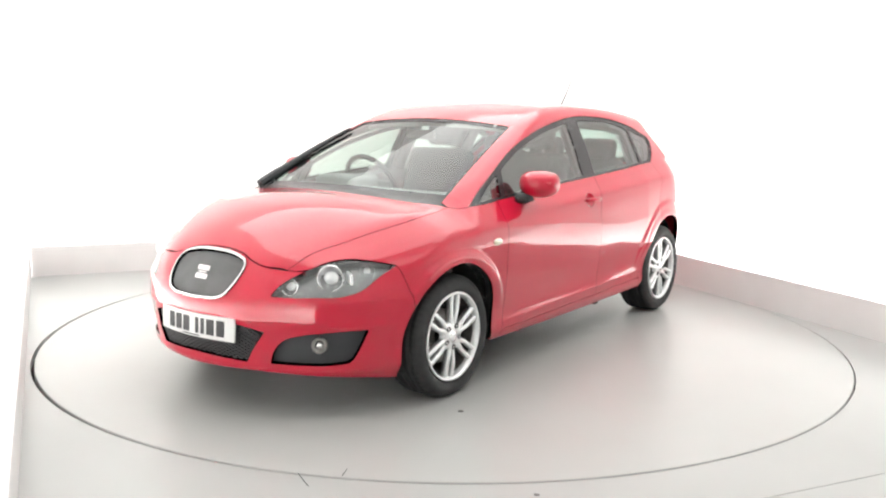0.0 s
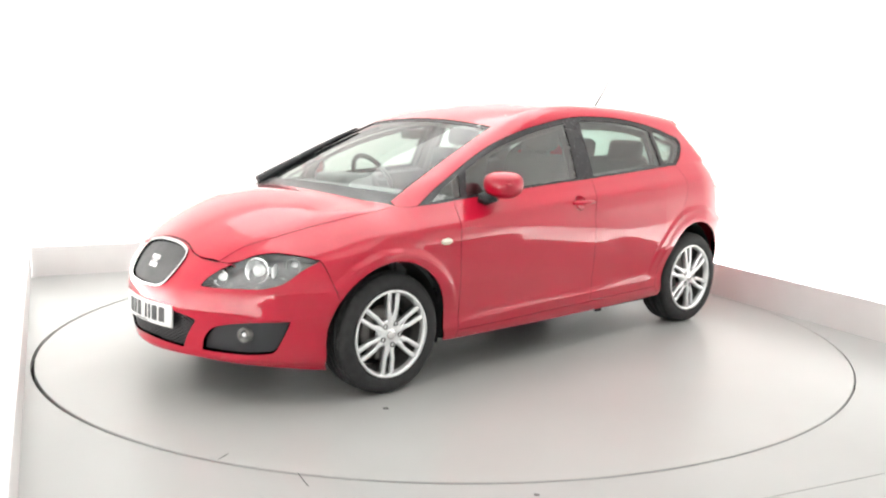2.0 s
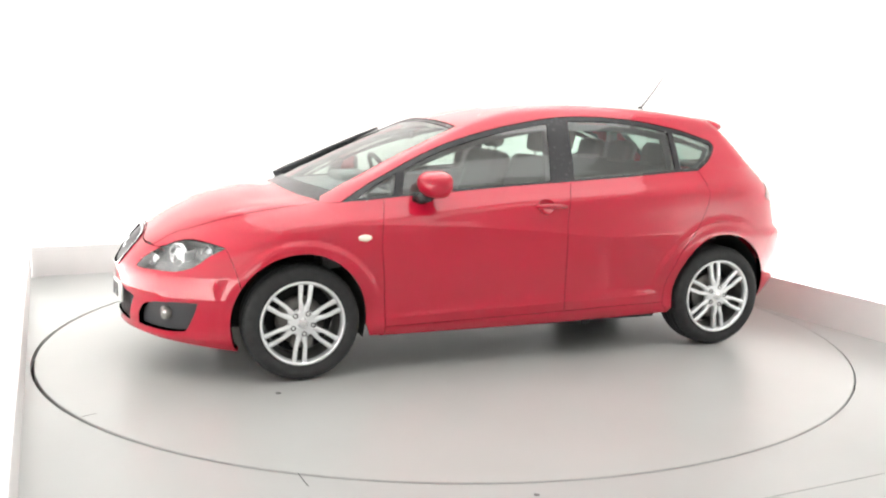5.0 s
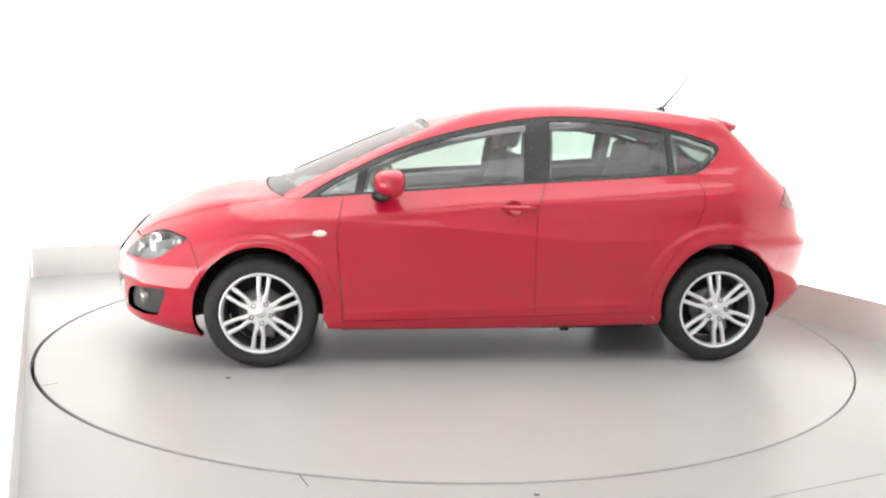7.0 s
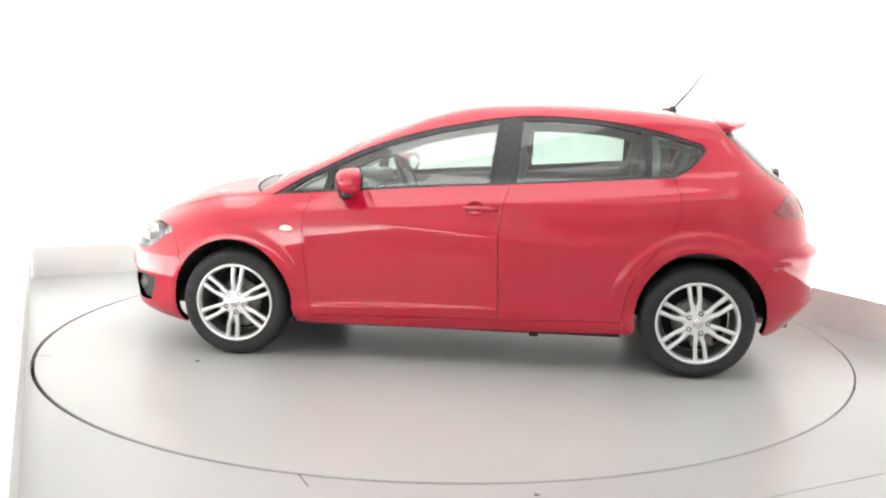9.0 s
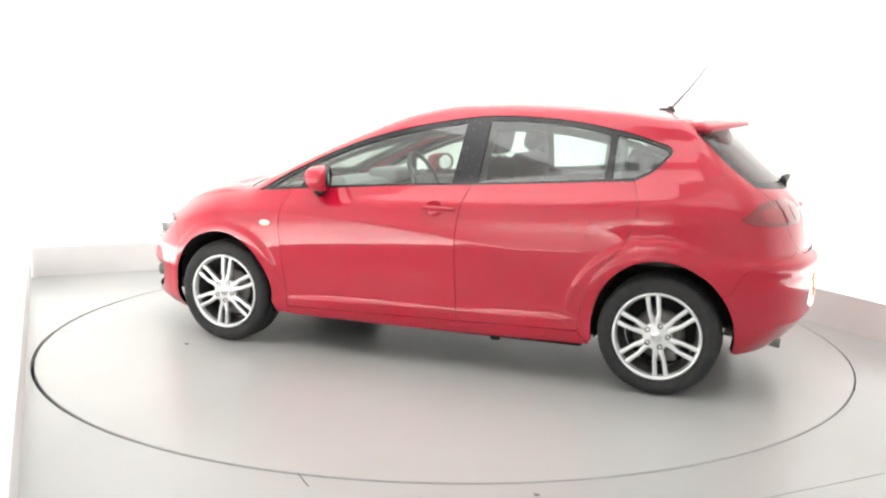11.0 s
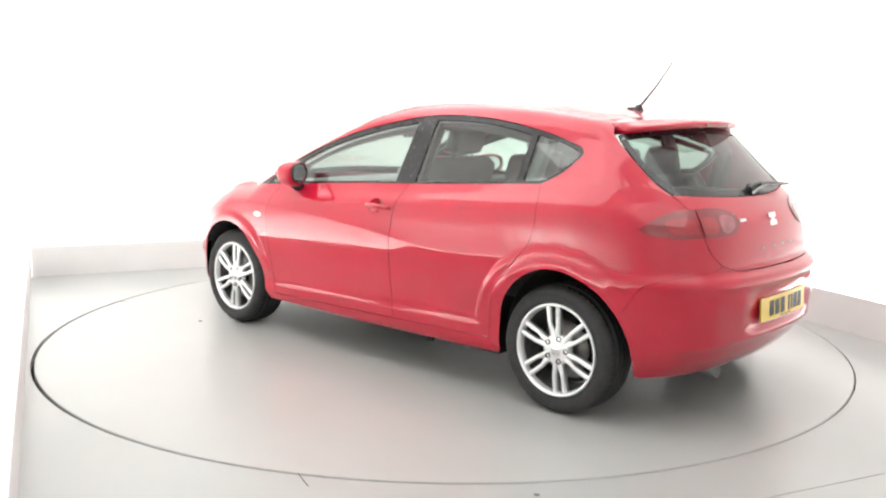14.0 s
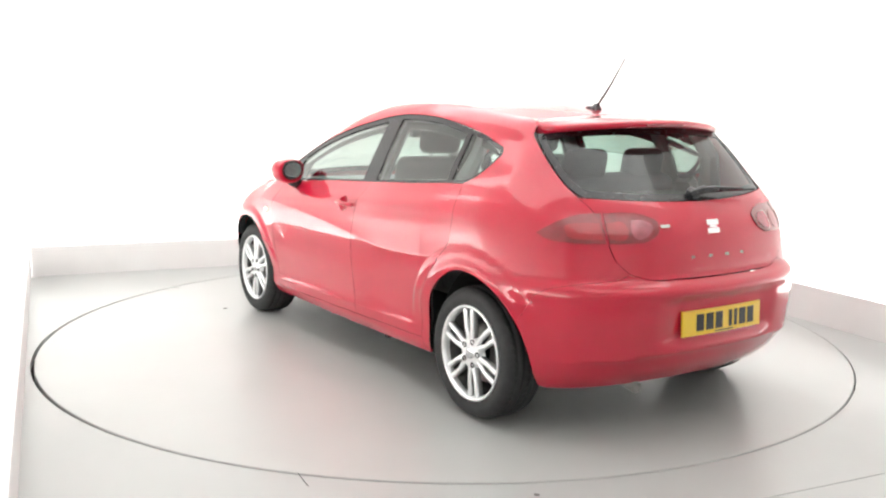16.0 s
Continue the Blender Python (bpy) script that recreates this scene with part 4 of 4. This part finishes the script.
# side repeaters, handles, mirrors
for flip in (False, True):
    s = 1 if flip else -1
    rep = part("side_repeater", lathe([(0.0, 0.012), (0.016, 0.010), (0.024, 0.004), (0.026, -0.004)], 20, "Y"), AMBER, car, "pale amber side repeater", smooth=True)
    rep.matrix_local = pose(-0.783, s*float(-lift("side", [(-0.783, 0.752)])[0][1]), 0.752, 0, 0, 0 if s > 0 else 180) @ Matrix.Diagonal((1.5, 1, 0.72, 1))
    for door, x, z in ((front_doors[int(flip)], 0.280, 0.893),):
        y = float(-lift("side", [(x, z)])[0][1])
        panel("handle_cup", "flank", CUP, PAINT, door, gap=0.0, flange=0, step=0.009, flip=flip, hollow=lambda p: -0.030*np.clip(1 - ((p[:, 0] - CUP_X)/0.050)**2 - ((p[:, 2] - CUP_Z)/0.040)**2, 0, 1), label="recess behind the door handle")
        grip = part("door_handle", rod([(-0.085, 0, 0.0), (-0.06, 0.022, 0.002), (0.0, 0.030, 0.003), (0.06, 0.026, 0.0), (0.105, 0.008, -0.004)], [0.008, 0.012, 0.0135, 0.012, 0.007], 10), PAINT, door, "body-coloured pull handle", smooth=True)
        grip.matrix_local = pose(x + 0.005, s*(y + 0.001), z, 0, 0, 0) @ Matrix.Diagonal((1, s, 1, 1))
    # mirror: a rounded shell, narrow at the nose side, flat where the glass sits
    bm = bmesh.new()
    bmesh.ops.create_uvsphere(bm, u_segments=28, v_segments=18, radius=1.0)
    for v in bm.verts:
        x, y, z = v.co
        bulge = 0.10 if x < 0 else 0.055
        z2 = z*(1 - 0.12*z)
        v.co = Vector((min(x*bulge, 0.026), math.copysign(abs(y)**0.85, y)*0.112, math.copysign(abs(z2)**0.8, z2)*0.074))
    mirror = part("door_mirror", bm, PAINT, front_doors[int(flip)], "body-coloured door mirror", smooth=True)
    mirror.matrix_local = pose(-0.395, s*0.910, 1.033, 0, 0, -s*20)
    glass_bm = lathe([(0.0, 0.004), (0.9, 0.004), (0.97, 0.0), (0.97, -0.01)], 32, "X")
    bmesh.ops.scale(glass_bm, vec=(1, 0.078, 0.056), verts=glass_bm.verts)
    part("mirror_glass", glass_bm, CHROME, mirror).matrix_local = pose(0.030, 0, 0)
    rim_bm = lathe([(0.99, 0.006), (1.08, 0.004), (1.10, -0.02), (1.0, -0.03)], 32, "X")
    bmesh.ops.scale(rim_bm, vec=(1, 0.078, 0.056), verts=rim_bm.verts)
    part("mirror_rim", rim_bm, BLACK, mirror).matrix_local = pose(0.034, 0, 0)
    part("mirror_foot", rod([(-0.02, -0.04*s, -0.06), (-0.03, -0.09*s, -0.085), (-0.05, -0.13*s, -0.085)], [0.040, 0.036, 0.030], 12), BLACK, mirror, "black mirror foot", smooth=True)
    part("mirror_indicator", box_bm(0.06, 0.10, 0.012, (-0.055, 0.03*s, 0.005), 0.005, turn=pose(0, 0, 0, 0, 0, s*18)), PAINT, mirror)

# windscreen wipers, parked upright along the pillars
for side, high, thick in ((1, 0.015, 0.024),):
    pts = []
    for x, y in ((-0.99, 0.652), (-0.90, 0.643), (-0.80, 0.630), (-0.60, 0.603), (-0.42, 0.579), (-0.30, 0.562)):
        pts.append((x, side*y, float(lift("top", [(x, side*y)])[0][2]) + high))
    part("front_wiper", rod(pts, [thick*1.2, thick*1.1, thick*0.9, thick*0.7, thick*0.55, thick*0.35], 8), BLACK, car, "black windscreen wiper parked along the pillar")


# wheels
def wheel_parts():
    """One wheel with its outer face towards -y; returns its parts' meshes."""
    tyre = lathe([(0.203, 0.014), (0.215, 0.002), (0.232, -0.006), (0.258, -0.010), (0.283, -0.005), (0.300, 0.008), (0.310, 0.024), (0.3145, 0.040), (0.307, 0.042), (0.307, 0.050), (0.3155, 0.052), (0.316, 0.080),
                  (0.308, 0.082), (0.308, 0.090), (0.316, 0.092), (0.316, 0.118), (0.308, 0.120), (0.308, 0.128), (0.316, 0.130), (0.3155, 0.158), (0.307, 0.160), (0.307, 0.168), (0.3145, 0.170), (0.308, 0.188), (0.295, 0.202), (0.26, 0.212), (0.215, 0.205)], 180)
    for v in tyre.verts:
        r = math.hypot(v.co.x, v.co.z)
        k = (0.2165 + (r - 0.203)*0.826)/r
        v.co.x, v.co.z = v.co.x*k, v.co.z*k
    for v in tyre.verts:
        r = math.hypot(v.co.x, v.co.z)
        i = round(math.degrees(math.atan2(v.co.z, v.co.x))/2)
        if r > 0.3035 and i % 3 == 0 and (v.co.y < 0.045 or v.co.y > 0.165 or 0.085 < v.co.y < 0.125):
            v.co.x, v.co.z = v.co.x*(r - 0.006)/r, v.co.z*(r - 0.006)/r
    rim = lathe([(0.2085, 0.012), (0.2115, 0.002), (0.209, -0.004), (0.203, -0.005), (0.198, 0.000), (0.193, 0.012), (0.190, 0.030)], 96)
    barrel = lathe([(0.190, 0.030), (0.186, 0.050), (0.180, 0.075), (0.178, 0.16), (0.188, 0.19), (0.206, 0.20)], 64)
    bmesh.ops.scale(barrel, vec=(1.062, 1, 1.062), verts=barrel.verts)
    bmesh.ops.scale(rim, vec=(1.062, 1, 1.062), verts=rim.verts)
    spokes = bmesh.new()
    for k in range(6):
        for side in (-1, 1):
            rows = []
            for r in np.linspace(0.035, 0.212, 13):
                u = (r - 0.035)/0.177
                open_ = min(max((r - 0.088)/0.03, 0), 1)
                o = side*(0.0120 + 0.0085*open_ + 0.0065*u)
                w = 0.0150 - 0.0045*open_ + 0.003*u*u
                h = 0.008 - 0.004*math.sin(math.pi*u*0.9)
                ring = [(r, h + 0.036, o - w*0.7), (r, h + 0.010, o - w), (r, h + 0.002, o - w*0.72), (r, h, o), (r, h + 0.002, o + w*0.72), (r, h + 0.010, o + w), (r, h + 0.036, o + w*0.7)]
                rows.append([spokes.verts.new(Matrix.Rotation(math.radians(60*k), 3, "Y") @ Vector(c)) for c in ring])
            for a, b in zip(rows, rows[1:]):
                for j in range(7):
                    spokes.faces.new((a[j], a[(j + 1) % 7], b[(j + 1) % 7], b[j]))
    bmesh.ops.recalc_face_normals(spokes, faces=spokes.faces)
    hub = lathe([(0.0, 0.008), (0.030, 0.007), (0.034, 0.010), (0.056, 0.006), (0.072, 0.010), (0.076, 0.04)], 40)
    cap = lathe([(0.0, 0.001), (0.020, 0.002), (0.026, 0.005), (0.027, 0.010)], 28)
    disc = lathe([(0.05, 0.085), (0.13, 0.085), (0.13, 0.105), (0.05, 0.105)], 48)
    return tyre, rim, barrel, spokes, hub, cap, disc


def wheel(m, phase):
    tyre, rim, barrel, spokes, hub, cap, disc = wheel_parts()
    w = part("wheel", rim, ALLOY, car, "silver six-spoke alloy wheel with black tyre", smooth=True)
    w.matrix_local = m @ pose(0, 0, 0, 0, phase, 0)
    part("tyre", tyre, RUBBER, w, "black rubber tyre", smooth=True)
    part("barrel", barrel, DARK_ALLOY, w, "dark grey inner rim barrel", smooth=True)
    part("spokes", spokes, ALLOY, w, "twin silver spokes", smooth=True)
    part("hub", hub, ALLOY, w, smooth=True)
    part("centre_cap", cap, CHROME, w, "plain centre cap", smooth=True)
    part("brake_disc", disc, STEEL, w, smooth=True)
    part("wheel_back", lathe([(0.0, 0.13), (0.178, 0.13), (0.178, 0.14)], 40), LINER, w)
    part("caliper", box_bm(0.07, 0.05, 0.12, (0.11, 0.095, 0.02), 0.01), STEEL, w)
    for k in range(5):
        a = math.radians(72*k + 12)
        part("wheel_nut", lathe([(0.0, 0.006), (0.0085, 0.006), (0.0105, 0.001), (0.0135, 0.0015), (0.0135, 0.012)], 12), INK, w).matrix_local = pose(0.056*math.cos(a), 0.002, 0.056*math.sin(a))


Y_OUT = 0.862
for x, phase in ((WHEEL_F, 95.5), (WHEEL_R, 82)):
    wheel(pose(x, -Y_OUT, 0.308), phase)
    wheel(pose(x, Y_OUT, 0.308, 0, 0, 180), phase + 20)


# ---- under the skin: floor pan, wheel wells, cabin ----
def strip(profile, y0, y1, closed=False):
    """A sheet that runs across the car along an (x, z) line."""
    bm = bmesh.new()
    a = [bm.verts.new((x, y0, z)) for x, z in profile]
    b = [bm.verts.new((x, y1, z)) for x, z in profile]
    n = len(profile)
    for i in range(n if closed else n - 1):
        bm.faces.new((a[i], a[(i + 1) % n], b[(i + 1) % n], b[i]))
    if closed:
        bm.faces.new(a[::-1])
        bm.faces.new(b)
    bmesh.ops.recalc_face_normals(bm, faces=bm.faces)
    return bm


part("floor_pan", box_bm(1.75, 1.56, 0.05, (0.2, 0, 0.215), 0.01), LINER, car, "dark underbody")
part("front_underbody", box_bm(1.15, 0.92, 0.30, (-1.27, 0, 0.36), 0.02), LINER, car)
part("front_undertray", box_bm(0.34, 0.86, 0.03, (-1.66, 0, 0.215), 0.01), LINER, car)
part("rear_underbody", box_bm(1.0, 0.92, 0.26, (1.50, 0, 0.42), 0.02), LINER, car)
part("silencer", box_bm(0.24, 0.55, 0.14, (1.90, -0.10, 0.315), 0.05, 4), STEEL, car)
part("sill_jacking_point", box_bm(0.05, 0.02, 0.03, (0.60, -0.78, 0.192), 0.004), LINER, car)
for flip in (False, True):
    s = 1 if flip else -1
    for cx, cz, r in ((WHEEL_F, 0.312, 0.372), (1.468, 0.322, 0.380)):
        prof = [(cx + (r - ((0.030 if cx < 0 else 0.044) if math.cos(math.radians(a))*cx < 0 else 0))*math.cos(math.radians(a)), cz + r*math.sin(math.radians(a))) for a in (range(-17, 183, 8) if cx < 0 else range(0, 200, 8))]
        bm = strip(prof, s*0.44, s*(0.825 if cx < 0 else 0.79))
        vs = [bm.verts.new((x, s*0.44, z)) for x, z in prof]
        bm.faces.new(vs)
        part("wheel_arch_liner", bm, LINER, car, "black wheel arch liner")
part("bulkhead", box_bm(0.04, 1.30, 0.45, (-0.98, 0, 0.68), 0.01), LINER, car)

# cabin
dash = strip([(-0.99, 0.935), (-0.80, 0.955), (-0.62, 0.965), (-0.50, 0.945), (-0.45, 0.89), (-0.47, 0.80), (-0.55, 0.60), (-0.95, 0.55)], -0.68, 0.68, True)
bmesh.ops.bevel(dash, geom=list(dash.edges), offset=0.02, segments=2, affect="EDGES")
dashboard = part("dashboard", dash, CABIN, car, "dark grey dashboard")
part("instrument_hood", box_bm(0.22, 0.34, 0.10, (-0.55, 0.36, 0.965), 0.03, 3), CABIN, dashboard)
for y in (-0.60, -0.06, 0.06, 0.60):
    part("air_vent", lathe([(0.0, 0.006), (0.036, 0.004), (0.045, 0.0), (0.045, -0.02)], 20, "X"), PLASTIC, dashboard).matrix_local = pose(-0.452, y, 0.885)
wheel_ring = bmesh.new()
pts = [(0.185*math.cos(2*math.pi*k/28), 0.185*math.sin(2*math.pi*k/28), 0) for k in range(29)]
merge(wheel_ring, rod(pts, 0.016, 8))
steering = part("steering_wheel", wheel_ring, PLASTIC, car, "black steering wheel", smooth=True)
steering.matrix_local = pose(-0.31, 0.37, 0.955, 0, 62, 0)
part("hub", merge(merge(box_bm(0.13, 0.15, 0.05, (0, 0, -0.01), 0.03, 3), box_bm(0.05, 0.35, 0.02, (0, 0, -0.008), 0.008)), box_bm(0.16, 0.05, 0.02, (0.09, 0, -0.008), 0.008)), CABIN, steering)
part("column", rod([(0, 0, -0.02), (0, 0, -0.25)], 0.04, 10), PLASTIC, steering)


def cushion(sx, sy, sz, at, turn=None, round_=0.05):
    bm = box_bm(sx, sy, sz, (0, 0, 0), round_, 4)
    for v in bm.verts:
        v.co.x *= 1 - 0.10*(v.co.y/(sy/2))**2*(1 if sx < sz else 0)
    bm.transform(Matrix.Translation(at) @ (turn or Matrix()))
    return bm


for y in (-0.37, 0.37):
    seat = part("front_seat", cushion(0.52, 0.50, 0.16, (0.02, y, 0.52)), SEATING, car, "charcoal cloth front seat", smooth=True)
    part("backrest", cushion(0.15, 0.50, 0.66, (0.36, y, 0.83), pose(0, 0, 0, 0, 17, 0)), SEATING, seat, smooth=True)
    part("headrest", cushion(0.10, 0.26, 0.17, (0.475, y, 1.255), pose(0, 0, 0, 0, 12, 0), 0.045), SEATING, seat, smooth=True)
    for d in (-0.06, 0.06):
        part("headrest_post", rod([(0.46, y + d, 1.13), (0.475, y + d, 1.20)], 0.006, 6), CHROME, seat)
bench = part("rear_seat", cushion(0.50, 1.22, 0.18, (0.86, 0, 0.54)), SEATING, car, "charcoal cloth rear bench", smooth=True)
part("backrest", cushion(0.16, 1.22, 0.62, (1.19, 0, 0.80), pose(0, 0, 0, 0, 20, 0)), SEATING, bench, smooth=True)
for y in (-0.42, 0.0, 0.42):
    part("headrest", cushion(0.10, 0.27, 0.17, (1.27, y, 1.145), pose(0, 0, 0, 0, 12, 0), 0.045), SEATING, bench, smooth=True)
part("parcel_shelf", box_bm(0.50, 1.10, 0.03, (1.60, 0, 0.99), 0.01), CABIN, car, "grey parcel shelf")
part("boot_floor", box_bm(0.75, 1.0, 0.03, (1.65, 0, 0.62), 0.01), CABIN, car)
part("centre_console", box_bm(0.9, 0.18, 0.30, (-0.05, 0, 0.45), 0.03, 3), CABIN, car)
# headlining and door cards follow the skin a little inside it
panel("headlining", "top", inset(roof_line, 0.02), LINING, car, gap=0.0, out=-0.035, flange=0.02, step=0.06, label="pale headlining")
for flip in (False, True):
    panel("door_card", "flank", door_f, CABIN, front_doors[int(flip)], gap=0.0, out=-0.07, flange=-0.05, flip=flip, step=0.06, label="grey inner door trim")
    panel("door_card", "flank", door_r, CABIN, rear_doors[int(flip)], gap=0.0, out=-0.07, flange=-0.05, flip=flip, step=0.06, label="grey inner door trim")
    s = 1 if flip else -1
    part("pillar_trim", rod([(0.42, s*0.745, 1.0), (0.435, s*0.665, 1.20), (0.44, s*0.575, 1.375)], [0.05, 0.045, 0.045], 8), CABIN, car, "grey inner pillar trim")
    part("pillar_trim", rod([(1.20, s*0.73, 1.05), (1.22, s*0.655, 1.20), (1.20, s*0.57, 1.34)], [0.045, 0.035, 0.035], 8), CABIN, car, "grey inner pillar trim")
    part("quarter_trim", rod([(1.50, s*0.70, 1.02), (1.56, s*0.62, 1.20), (1.50, s*0.53, 1.36)], [0.06, 0.045, 0.04], 8), CABIN, car, "grey rear pillar trim")
    part("grab_handle", rod([(0.0, s*0.50, 1.385), (0.04, s*0.50, 1.355), (0.16, s*0.50, 1.365), (0.20, s*0.505, 1.40)], 0.010, 6), CABIN, car)
    part("sun_visor", box_bm(0.14, 0.36, 0.02, (-0.12, s*0.30, 1.335), 0.008, turn=pose(0, 0, 0, 0, -16, 0)), LINING, car)
inner_mirror = part("rear_view_mirror", box_bm(0.03, 0.22, 0.06, (-0.28, 0.0, 1.265), 0.012, 3), BLACK, car, "black interior mirror")
part("mirror_glass", box_bm(0.004, 0.20, 0.048, (-0.263, 0.0, 1.265)), CHROME, inner_mirror)


# ---- what moves: the turntable turns and carries the car ----
def motions():
    rows = [(0.0, 54.02), (0.2, 53.55), (0.5, 51.7), (1.0, 48.27)] + [(t, 55.21 - 6.939*t) for t in (2.0, 4.0, 6.0, 8.0, 10.0, 12.0, 14.0, 16.0)]
    for ob in (turntable, car):
        walk(ob, [(t, pose(0, 0, 0, 0, 0, a)) for t, a in rows])


motions()
